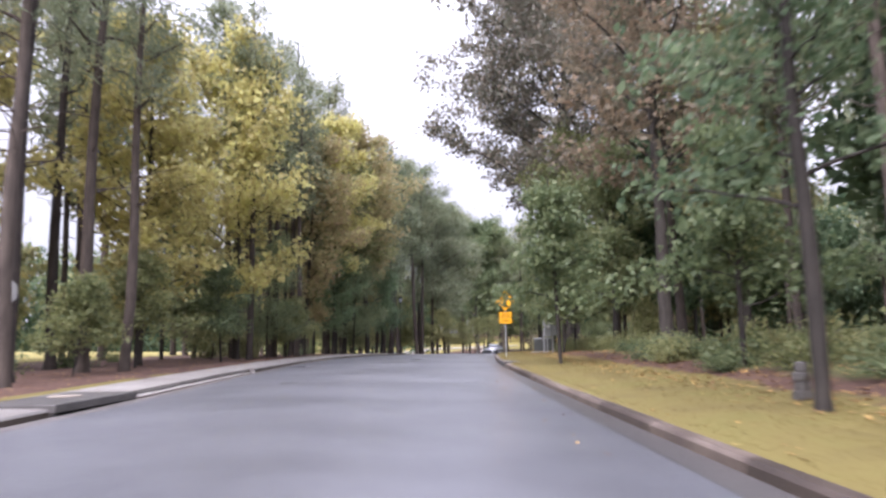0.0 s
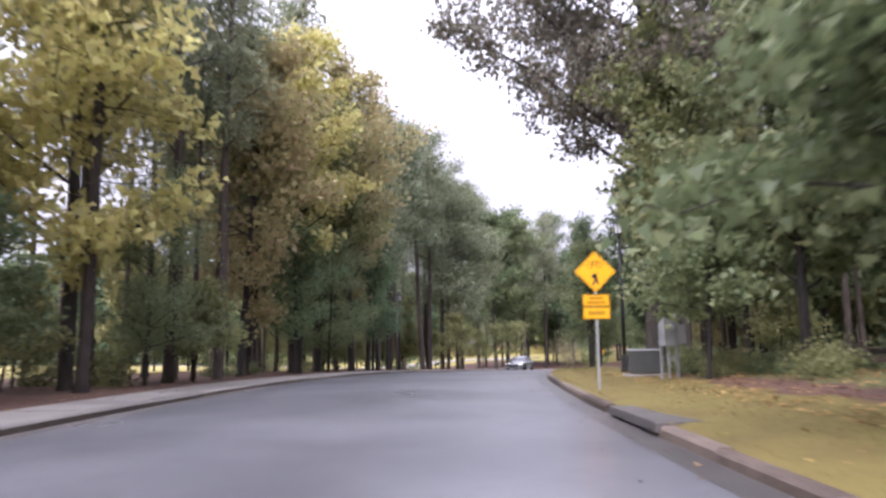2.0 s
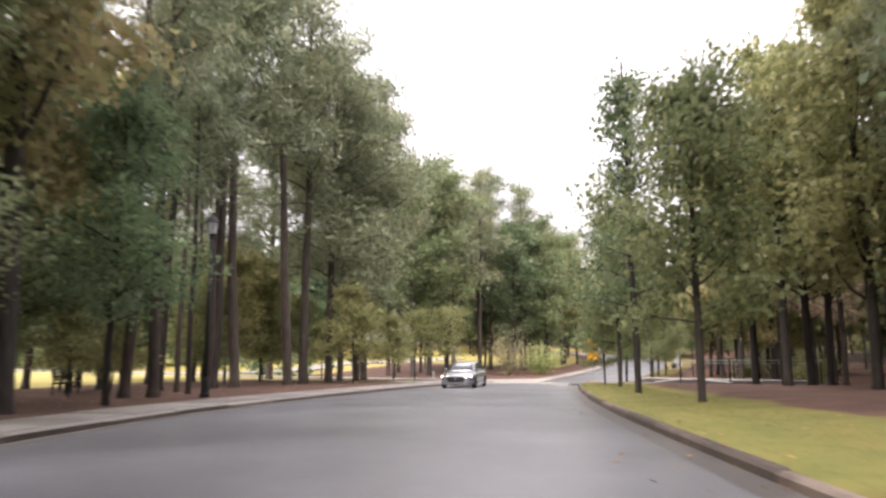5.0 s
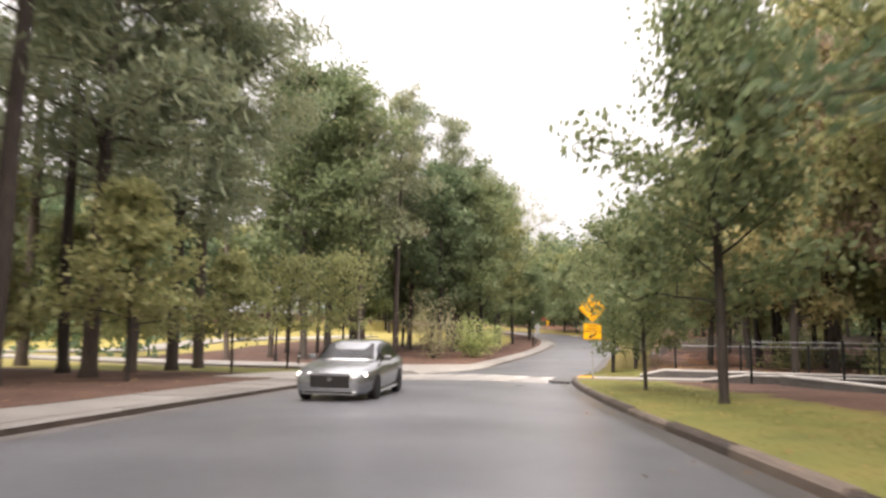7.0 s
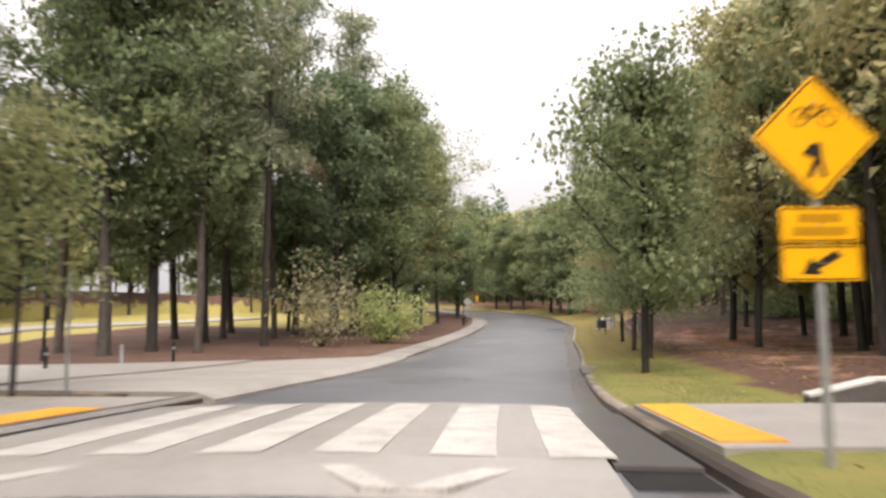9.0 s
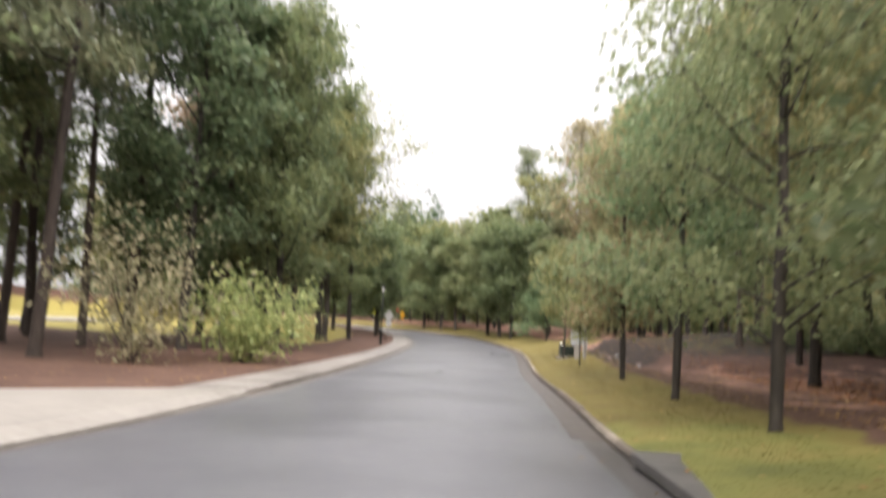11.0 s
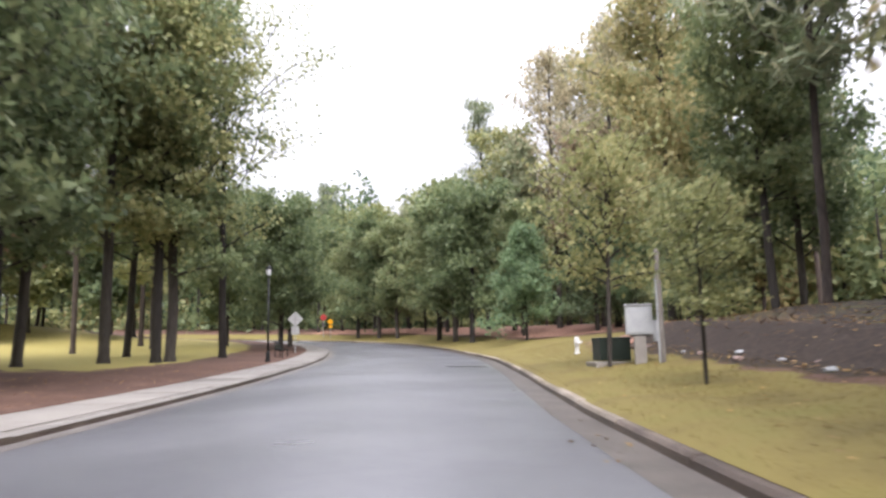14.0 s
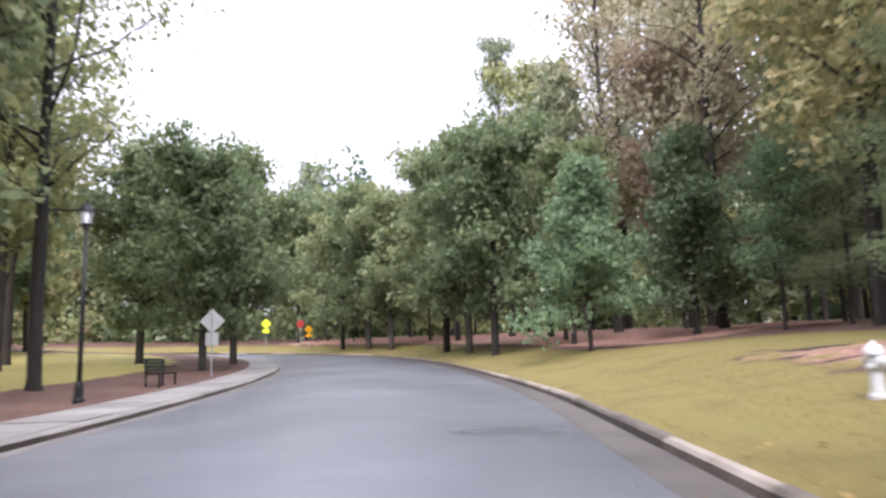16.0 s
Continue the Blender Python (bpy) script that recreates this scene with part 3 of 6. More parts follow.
def tree(name, label, category, bark, leaf, seed, height, crown_base, crown_radius, limbs, trunk_r, each, leaf_l, leaf_w,
         shape="round", sag=0.25, lean=0.03, spread=0.5, dead=0, twigs=4, at=None, plain=False):
    """A tree: tapered trunk, limbs with side twigs, and a crown of small leaves in clumps along them."""
    rng = np.random.default_rng(seed)
    root = thing(name, at or Matrix(), label, category)
    bend = rng.normal(0, lean, 2)
    hs = np.linspace(0, height * 0.97, 9)
    wob = np.cumsum(rng.normal(0, 0.035 * height / 9, (9, 2)), 0) * 0.6
    wob[0] = 0
    spine = np.stack([bend[0] * hs + wob[:, 0], bend[1] * hs + wob[:, 1], hs], 1)
    radii = trunk_r * (1 - hs / height) ** 0.8 + 0.02
    radii[0] *= 1.45
    spine = np.insert(spine, 1, spine[0] + (spine[1] - spine[0]) * 0.12, 0)
    radii = np.insert(radii, 1, trunk_r)
    spine[0, 2] -= 0.35
    wood, arms, centres = [tube(spine, radii, 9)], [], []
    on = lambda z: np.array([np.interp(z, spine[:, 2], spine[:, k]) for k in range(3)])
    for i in range(limbs):
        f = (i + rng.uniform(0.1, 0.9)) / limbs
        z = height * (crown_base + (0.97 - crown_base) * f)
        if shape == "round":
            r = crown_radius * math.sqrt(max(0.05, 1 - (2 * f - 0.85) ** 2 / 1.4))
        elif shape == "cone":
            r = crown_radius * (1.0 - 0.82 * f)
        elif shape == "pine":
            r = crown_radius * (0.55 + 0.45 * math.sin(math.pi * min(1, f * 0.9 + 0.2))) * rng.uniform(0.55, 1.15)
        else:
            r = crown_radius * (0.45 + 0.75 * f)
        a = i * 2.4 + rng.uniform(-0.5, 0.5)
        rise = {"round": 0.55, "cone": 0.25, "pine": 0.28, "vase": 1.0}[shape] + 0.5 * f
        pts = limb(rng, on(z * 0.94), (math.cos(a), math.sin(a), rise), r * rng.uniform(0.6, 1.22), sag)
        arms.append(tube(pts, np.linspace(max(0.03, trunk_r * 0.34 * (1 - f * 0.6)), 0.012, len(pts)), 5))
        for k in range(2, len(pts)):
            centres.append(pts[k])
            for _ in range(twigs):
                d = rng.normal(0, 1, 3)
                d[2] = abs(d[2]) * 0.4
                q = limb(rng, pts[k], d, r * rng.uniform(0.12, 0.34), sag, 2)
                if _ == 0:
                    arms.append(tube(q, (0.02, 0.014, 0.008), 3))
                centres += [q[1], q[2]]
    for i in range(dead):
        z = height * rng.uniform(0.25, crown_base)
        a = rng.uniform(0, 6.28)
        pts = limb(rng, on(z), (math.cos(a), math.sin(a), rng.uniform(-0.1, 0.4)), crown_radius * rng.uniform(0.2, 0.6), 0.0, 4)
        arms.append(tube(pts, (0.035, 0.026, 0.02, 0.012, 0.006), 4))
    centres.append(on(height * 0.96))
    v, f = joined(wood + arms)
    ob = new("trunk", mesh_of("trunk", v, f, [bark], smooth=True))
    ob.parent = root
    v, tris = leaves(rng, centres, (spread, spread, spread * 0.7), each, leaf_l, leaf_w, plain=plain)
    ob = new("crown", quick_mesh("crown", v, tris, leaf))
    ob.parent = root
    return root


def bush(name, label, leaf, seed, height, radius, count, leaf_l, leaf_w, stems=9, at=None):
    rng = np.random.default_rng(seed)
    root = thing(name, at or Matrix(), label, "bush")
    arms, centres = [], []
    for i in range(stems):
        a = i * 2.4 + rng.uniform(-0.4, 0.4)
        out = rng.uniform(0.25, 1.0)
        pts = limb(rng, (0.08 * math.cos(a), 0.08 * math.sin(a), -0.1), (math.cos(a) * out, math.sin(a) * out, 1.2 - 0.5 * out), height * rng.uniform(0.75, 1.1), -0.25, 6)
        pts = [np.array([p[0] * radius / height * 1.3, p[1] * radius / height * 1.3, p[2]]) for p in pts]
        arms.append(tube(pts, np.linspace(0.022, 0.006, 7), 4))
        centres += pts[1:] + [p + rng.normal(0, 0.18 * radius, 3) for p in pts[2:] for _ in range(3)]
    v, f = joined(arms)
    ob = new("stem", mesh_of("stem", v, f, [BARK]))
    ob.parent = root
    v, tris = leaves(rng, centres, 0.13 * radius + 0.05, max(1, count // len(centres)), leaf_l, leaf_w)
    v[:, 2] = np.maximum(v[:, 2], 0.02)
    ob = new("foliage", quick_mesh("foliage", v, tris, leaf))
    ob.parent = root
    return root


def species(name, label, bark, leaf, seed, sizes, limbs, each, leaf_l, leaf_w, shape, sag, spread, twigs=3, dead=0, lean=0.02, plain=False):
    return [tree(name, label, "tree", bark, lf or leaf, seed + i, h, cb, cr, limbs, tr, each, leaf_l, leaf_w, shape, sag, lean, spread, dead, twigs, plain=plain)
            for i, (h, cb, cr, tr, lf) in enumerate(sizes)]


PINES = species("pine_tree", "tall loblolly pine with a bare dark trunk and tufted crown", PINE_BARK, PINE_LEAF, 11,
                ((23, 0.42, 3.7, 0.21, None), (20, 0.45, 3.3, 0.18, None), (25, 0.50, 3.9, 0.24, None), (18, 0.40, 3.0, 0.14, None)), 21, 9, 0.46, 0.075, "pine", 0.35, 0.46, 3, 9, 0.012, True)
THIN_PINES = species("pine_tree", "slender pine with a bare trunk and open crown", PINE_BARK, PINE_LEAF, 16,
                     ((22, 0.46, 3.4, 0.19, None), (24, 0.50, 3.6, 0.22, None)), 16, 6, 0.42, 0.06, "pine", 0.35, 0.42, 3, 12, 0.012, True)
POLES = species("young_pine", "slim young pine with a bare pole trunk", PINE_BARK, PINE_LEAF, 18, ((13, 0.62, 1.7, 0.10, None), (15, 0.66, 1.8, 0.11, None)), 12, 5, 0.40, 0.06, "pine", 0.3, 0.36, 2, 6, 0.02, True)
DENSE_PINES = species("pine_tree", "broad dark pine with drooping heavy branches", PINE_BARK, PINE_LEAF, 19,
                      ((24, 0.28, 6.8, 0.26, None),), 36, 16, 0.46, 0.08, "pine", 0.0, 0.46, 3, 5, 0.012, True)
ISLANDS = species("broadleaf_tree", "tall green hardwood tree of the island", BARK, GREEN_LEAF, 35,
                  ((23, 0.20, 6.0, 0.28, None), (21, 0.18, 5.6, 0.25, GREEN_LEAF), (20, 0.20, 5.4, 0.24, DEEP_LEAF)), 34, 15, 0.29, 0.18, "round", 0.15, 0.46, 3, plain=True)
FAR_PINES = species("pine_tree", "tall loblolly pine deep in the wood", PINE_BARK, PINE_LEAF, 21,
                    ((22, 0.40, 3.6, 0.18, None), (19, 0.36, 3.3, 0.15, None), (24, 0.45, 3.8, 0.20, None)), 20, 5, 0.74, 0.14, "pine", 0.35, 0.50, 3, 5, 0.012, True)
GREENS = species("broadleaf_tree", "green hardwood tree in full leaf", BARK, GREEN_LEAF, 31,
                 ((15, 0.18, 4.4, 0.19, None), (12, 0.16, 3.9, 0.16, DEEP_LEAF), (17, 0.20, 4.8, 0.22, OLIVE_LEAF), (14, 0.20, 4.3, 0.18, GREEN_LEAF)), 24, 14, 0.29, 0.18, "round", 0.2, 0.40, 3, plain=True)
FAR_GREENS = species("broadleaf_tree", "green hardwood tree deep in the wood", BARK, GREEN_LEAF, 41,
                     ((16, 0.15, 4.8, 0.18, OLIVE_LEAF), (13, 0.12, 4.3, 0.15, DEEP_LEAF), (18, 0.18, 5.2, 0.22, None)), 20, 8, 0.55, 0.36, "round", 0.2, 0.60, 3, plain=True)
YELLOWS = species("yellow_tree", "hardwood tree turning yellow and gold for autumn", BARK, YELLOW_LEAF, 51,
                  ((16.5, 0.13, 4.6, 0.17, None), (11.5, 0.18, 3.8, 0.14, None)), 28, 16, 0.26, 0.17, "round", 0.15, 0.39, 3, plain=True)
RUSSETS = species("russet_oak", "tall spreading oak with brown and russet autumn leaves", BARK, RUSSET_LEAF, 61,
                  ((21, 0.30, 6.6, 0.30, None), (16, 0.26, 5.2, 0.24, None)), 28, 17, 0.27, 0.16, "round", 0.1, 0.40, 3, plain=True)
AUTUMNS = species("autumn_tree", "hardwood tree of mixed olive, gold and rust leaves", BARK, AUTUMN_LEAF, 55,
                  ((16.5, 0.15, 4.8, 0.17, None), (20, 0.22, 4.6, 0.22, None)), 28, 15, 0.27, 0.17, "round", 0.15, 0.42, 3, plain=True)
OVERHANG = species("russet_oak", "very tall oak whose browning crown hangs over the road", BARK, OAK_LEAF, 65, ((22, 0.31, 10.4, 0.34, None),), 40, 56, 0.19, 0.125, "round", 0.0, 0.35, 4, plain=True)
LAYERED = species("layered_tree", "young tree with level tiers of fresh green leaves", BARK, FRESH_LEAF, 95, ((8.2, 0.17, 3.1, 0.09, None),), 26, 15, 0.20, 0.13, "cone", -0.05, 0.34, 3, 0, 0.02, True)
REDS = species("maple_tree", "young maple turning from green to red", BARK, RED_LEAF, 71, ((9.8, 0.18, 3.1, 0.11, None),), 26, 14, 0.17, 0.13, "round", 0.15, 0.34, 3)
STREETS = species("street_tree", "young green shade tree with a thin dark trunk in the verge", BARK, GREEN_LEAF, 81,
                  ((8.6, 0.20, 2.9, 0.10, None), (7.0, 0.36, 2.5, 0.085, OLIVE_LEAF), (9.6, 0.20, 3.1, 0.11, FRESH_LEAF)), 26, 11, 0.19, 0.125, "round", 0.05, 0.34, 3)
BROAD = species("street_tree", "young shade tree with low drooping pale green boughs", BARK, SOFT_LEAF, 83, ((9.6, 0.12, 3.6, 0.10, None),), 30, 19, 0.125, 0.085, "round", -0.45, 0.33, 3)
SLIGHT = species("street_tree", "slight young tree with thin pale green leaves", BARK, OLIVE_LEAF, 85, ((6.4, 0.34, 2.4, 0.06, None),), 20, 6, 0.18, 0.12, "round", 0.0, 0.34, 3)
WISPY = species("sparse_tree", "tall thin tree with a sparse dark crown beside the verge", BARK, DEEP_LEAF, 87, ((13.5, 0.24, 2.6, 0.12, None),), 24, 6, 0.20, 0.13, "cone", 0.1, 0.36, 3)
SAPLINGS = species("sapling", "slender understorey tree with layered green leaves", BARK, OLIVE_LEAF, 91,
                   ((6.2, 0.26, 2.5, 0.06, None), (4.8, 0.24, 2.1, 0.05, OLIVE_LEAF), (7.2, 0.22, 2.7, 0.07, GREEN_LEAF)), 16, 11, 0.18, 0.12, "cone", -0.15, 0.34, 3, 0, 0.05, True)
OAKS = species("row_oak", "round-headed green oak in a planted row", BARK, GREEN_LEAF, 101, ((11.5, 0.13, 4.2, 0.20, None), (10.5, 0.15, 3.8, 0.18, None)), 26, 16, 0.27, 0.16, "round", 0.1, 0.37, 3, plain=True)
MAGNOLIAS = species("magnolia_tree", "dense dark magnolia with glossy leaves down to the grass", BARK, DEEP_LEAF, 111, ((12.0, 0.04, 3.9, 0.20, None),), 30, 15, 0.30, 0.18, "cone", 0.1, 0.50, 3)
TALLS = species("tall_hardwood", "tall slim hardwood with olive leaves above a bare trunk", BARK, OLIVE_LEAF, 121,
                ((20, 0.27, 4.4, 0.25, None), (17.5, 0.30, 3.9, 0.20, GREEN_LEAF), (21, 0.30, 4.2, 0.23, YELLOW_LEAF)), 26, 14, 0.29, 0.18, "round", 0.15, 0.41, 3, 4, plain=True)
HALF_BARE = species("half_bare_tree", "tall half-bare tree with thin tan autumn leaves", BARK, TAN_LEAF, 131, ((23, 0.25, 4.0, 0.22, None),), 34, 5, 0.26, 0.17, "round", 0.35, 0.40, 3, plain=True)
OPEN_CROWNS = species("open_crowned_tree", "tall open tree with bare limbs and thin olive leaves", BARK, OLIVE_LEAF, 141, ((21, 0.28, 7.2, 0.20, None),), 28, 9, 0.20, 0.12, "round", 0.15, 0.42, 3, 5, plain=True)
KINDS = (OPEN_CROWNS, LAYERED, BROAD, POLES, AUTUMNS, PINES, SLIGHT, DENSE_PINES, ISLANDS, THIN_PINES, FAR_PINES, GREENS, FAR_GREENS, YELLOWS, RUSSETS, OVERHANG, REDS, STREETS, WISPY, SAPLINGS, OAKS, MAGNOLIAS, TALLS, HALF_BARE)
USED = set()
TAKEN = []
rnd = random.Random(5)


def plant_at(kind, which, x, y, size=1.0, turn=None, group="", label=""):
    """Plants one of a kind; the first of each is the built tree, the rest are copies."""
    ob = kind[which % len(kind)]
    m = Matrix.Translation((x, y, ground_z(x, y))) @ pose(0, 0, 0, 0, 0, rnd.uniform(0, 360) if turn is None else turn) @ Matrix.Scale(size, 4)
    if ob.name not in USED:
        USED.add(ob.name)
        ob.matrix_basis = m
        return tagged(ob, label, "", group)
    keep, ob.matrix_basis = ob.matrix_basis.copy(), Matrix()
    out = copy_thing(ob, m)
    ob.matrix_basis = keep
    return tagged(out, label, "", group)


def plant(kind, which, s, l, size=1.0, turn=None, group="", label=""):
    TAKEN.append((s, l))
    p = place(s, l)
    return plant_at(kind, which, p.x, p.y, size, turn, group, label)


def stand(kind, which, x, y, size=1.0):
    s, l = along([x], [y])
    TAKEN.append((float(s[0]), float(l[0])))
    return plant_at(kind, which, x, y, size)


def wood(count, s_range, l_range, kinds, gap, group, size=(0.85, 1.15)):
    made, tries = 0, 0
    while made < count and tries < count * 40:
        tries += 1
        s, l = rnd.uniform(*s_range), rnd.uniform(*l_range)
        if any((s - a) ** 2 + (l - b) ** 2 < gap * gap for a, b in TAKEN):
            continue
        plant(rnd.choice(kinds), rnd.randrange(4), s, l, rnd.uniform(*size), group=group)
        made += 1


# single trees that stand out, along the left kerb
for kind, which, s, l, size in (
        (THIN_PINES, 0, 18.8, -9.6, 1.0), (THIN_PINES, 1, 20.6, -10.6, 1.0), (THIN_PINES, 1, 25.8, -11.0, 1.05), (THIN_PINES, 0, 26.6, -9.9, 1.0), (THIN_PINES, 0, 22.5, -13.5, 1.0), (THIN_PINES, 1, 29.0, -14.0, 1.0), (YELLOWS, 1, 25.0, -17.5, 1.25), (THIN_PINES, 0, 20.0, -17.0, 1.0), (FAR_PINES, 1, 28.0, -20.0, 1.0), (YELLOWS, 0, 32.5, -12.0, 1.0), (YELLOWS, 0, 41.0, -10.3, 1.17), (THIN_PINES, 0, 35.0, -16.5, 1.05), (FAR_PINES, 2, 33.0, -22.0, 1.0), (FAR_PINES, 0, 38.5, -19.0, 1.0), (THIN_PINES, 1, 27.5, -16.5, 1.0), (FAR_GREENS, 0, 31.0, -27.0, 1.0), (FAR_GREENS, 0, 25.0, -24.0, 1.0), 
        (THIN_PINES, 0, 40.0, -9.2, 1.0), (THIN_PINES, 1, 46.5, -9.7, 0.95), (THIN_PINES, 0, 49.4, -9.0, 1.0), (THIN_PINES, 1, 52.4, -10.3, 1.05), (AUTUMNS, 0, 53.6, -9.8, 1.0), (PINES, 3, 56.0, -10.6, 1.1), (TALLS, 0, 58.5, -11.8, 0.8), (PINES, 0, 63.3, -11.2, 1.15), (TALLS, 0, 66.0, -10.6, 0.95),
        (THIN_PINES, 0, 75.6, -10.6, 1.0), (THIN_PINES, 1, 76.2, -9.9, 0.9), (PINES, 3, 81.6, -13.1, 1.2), (AUTUMNS, 1, 68.3, -9.0, 1.12), (GREENS, 3, 73.5, -13.5, 0.8), (TALLS, 2, 60.5, -9.6, 1.05), (GREENS, 2, 83.0, -17.0, 0.8), (PINES, 1, 85.5, -12.9, 1.35), (PINES, 2, 86.2, -12.1, 1.05), (PINES, 2, 90.6, -11.4, 1.1), (PINES, 0, 92.7, -11.5, 1.18), (DENSE_PINES, 0, 97.2, -11.9, 1.0),
        (DENSE_PINES, 0, 107.0, -13.7, 1.0), (PINES, 0, 100.5, -12.6, 1.0), (DENSE_PINES, 0, 103.2, -12.6, 0.95), (DENSE_PINES, 0, 103.5, -20.0, 1.0), (YELLOWS, 0, 84.0, -19.0, 1.0), (SAPLINGS, 0, 95.6, -9.5, 1.0), (SAPLINGS, 0, 101.2, -8.9, 0.75), (SLIGHT, 0, 110.3, -10.7, 0.86), (SLIGHT, 0, 111.0, -8.0, 0.90),
        (SAPLINGS, 1, 24.0, -10.4, 0.7), (SAPLINGS, 0, 29.5, -10.8, 0.8), (SAPLINGS, 2, 36.0, -9.4, 0.75), (SAPLINGS, 1, 47.0, -8.9, 0.8), (BROAD, 0, 44.6, -9.6, 0.75), (STREETS, 2, 58.4, -8.9, 0.85), (BROAD, 0, 63.6, -8.9, 0.9), (STREETS, 2, 71.6, -8.6, 0.9),
        # along the right kerb
        (WISPY, 0, 9.9, 6.9, 0.92), (SAPLINGS, 2, 26.7, 6.3, 1.0), (SAPLINGS, 2, 40.0, 8.4, 0.9), (RUSSETS, 0, 31.0, 11.6, 1.0), (PINES, 1, 15.0, 11.5, 0.95), (SAPLINGS, 2, 17.5, 9.2, 0.9), (SAPLINGS, 2, 44.0, 9.6, 1.1), (GREENS, 0, 41.0, 11.5, 0.8), (PINES, 3, 22.0, 13.0, 1.0),
        (OVERHANG, 0, 57.0, 10.3, 1.40), (GREENS, 2, 50.0, 10.5, 0.9), (GREENS, 1, 61.0, 10.5, 0.9), (STREETS, 0, 73.0, 7.4, 1.05), (STREETS, 0, 96.3, 5.7, 0.55),
        (AUTUMNS, 0, 115.5, 14.8, 1.15), (AUTUMNS, 1, 121.5, 13.6, 0.95), (TALLS, 0, 119.0, 17.5, 1.05), (RUSSETS, 1, 112.0, 19.5, 1.1), (TALLS, 1, 127.0, 15.0, 0.9),
        (BROAD, 0, 127.1, 7.1, 1.1), (STREETS, 2, 133.9, 7.1, 0.95), (REDS, 0, 141.9, 7.1, 0.95), (SLIGHT, 0, 150.8, 6.5, 0.55), (AUTUMNS, 0, 131.9, 12.4, 1.0), (AUTUMNS, 1, 139.0, 12.8, 0.85)):
    plant(kind, which, s, l, size)
# tall trees of the island and round the bend
for kind, which, x, y, size in (
        (PINES, 2, 23.8, 152.0, 1.12), (PINES, 2, 19.0, 153.5, 1.2), (PINES, 0, 15.6, 142.5, 1.2), (ISLANDS, 0, 26.9, 157.0, 1.0), (ISLANDS, 1, 27.2, 163.4, 0.95), (TALLS, 0, 31.4, 168.0, 1.05), (TALLS, 1, 28.0, 165.2, 1.1), (ISLANDS, 0, 34.5, 169.3, 0.96), (TALLS, 0, 33.7, 168.2, 1.0), (OPEN_CROWNS, 0, 38.0, 173.6, 1.08), (TALLS, 1, 33.0, 175.0, 1.05),
        (RUSSETS, 1, 24.0, 165.0, 1.2), (ISLANDS, 0, 12.0, 147.0, 1.05), (ISLANDS, 1, 9.0, 140.0, 1.28), (PINES, 0, 4.0, 141.0, 1.2), (ISLANDS, 0, 6.8, 137.2, 1.17), (PINES, 2, 0.5, 137.0, 1.0), (PINES, 1, 11.5, 137.5, 1.25),
        (ISLANDS, 2, 21.5, 149.0, 1.05), (ISLANDS, 1, 26.5, 150.5, 0.95), (OAKS, 0, 45.1, 186.2, 1.0), (OAKS, 1, 48.4, 194.6, 1.25), (OAKS, 0, 43.0, 196.0, 1.2), (GREENS, 2, 36.0, 188.0, 1.2), (PINES, 3, 30.5, 181.0, 1.2), (PINES, 2, 36.0, 196.0, 0.9), (GREENS, 1, 25.0, 160.0, 1.2),
        (WISPY, 0, 10.98, 78.6, 1.0), (STREETS, 0, 13.74, 87.9, 1.06), (STREETS, 0, 23.4, 112.4, 1.05), (SLIGHT, 0, 42.9, 146.5, 0.98),
        (LAYERED, 0, 57.6, 170.8, 1.0), (MAGNOLIAS, 0, 64.6, 171.6, 0.84), (GREENS, 3, 62.5, 178.0, 0.8), (PINES, 2, 72.7, 199.0, 1.12), (HALF_BARE, 0, 70.5, 183.4, 1.22), (HALF_BARE, 0, 74.5, 187.0, 1.26), (GREENS, 2, 70.0, 190.0, 1.2), (RUSSETS, 1, 70.5, 177.5, 1.1), (HALF_BARE, 0, 67.5, 172.5, 1.12),
        (AUTUMNS, 1, 76.0, 180.0, 1.4), (PINES, 0, 82.0, 186.0, 1.25), (TALLS, 0, 66.0, 164.0, 1.05), (AUTUMNS, 1, 61.0, 161.0, 1.12), (TALLS, 1, 58.0, 152.0, 1.0), (TALLS, 0, 71.0, 168.0, 1.1), (GREENS, 0, 64.5, 155.0, 1.1), (BROAD, 0, 63.6, 163.6, 0.8), (STREETS, 2, 62.6, 165.6, 0.75), (BROAD, 0, 67.6, 166.4, 0.9), (BROAD, 0, 58.6, 157.6, 0.8)):
    stand(kind, which, x, y, size)
for i, (s, size) in enumerate(((195.3, 1.12), (200.7, 1.28), (205.8, 1.25), (215.4, 1.2), (218.9, 1.2), (222.5, 1.15))):
    plant(OAKS, i, s, HALF + 2.85, size, group="row of oaks along the bend")
# woods left and right
wood(7, (34, 78), (-16, -9.9), [THIN_PINES, PINES, THIN_PINES], 2.2, "trees beside the road", (0.85, 1.05))
wood(7, (40, 84), (-27, -15), [FAR_PINES, THIN_PINES], 2.6, "trees beside the road")
wood(14, (42, 82), (-15, -9.4), [POLES], 1.1, "young pines beside the road", (0.85, 1.15))
wood(9, (38, 80), (-15, -9.6), [SAPLINGS, SAPLINGS, GREENS], 1.8, "understorey beside the road", (0.48, 0.7))
wood(8, (30, 84), (-26, -14), [GREENS, FAR_GREENS], 2.6, "understorey beside the road", (0.4, 0.6))
wood(12, (70, 108), (-30, -14), [SAPLINGS, FAR_GREENS, SAPLINGS], 3.0, "understorey beside the lawn", (0.5, 0.8))
wood(9, (78, 106), (-22, -12.5), [PINES, FAR_PINES, SAPLINGS], 2.2, "trees beside the road", (0.9, 1.1))
wood(9, (138, 156), (-27, -16), [PINES, GREENS, PINES], 3.0, "trees of the island")
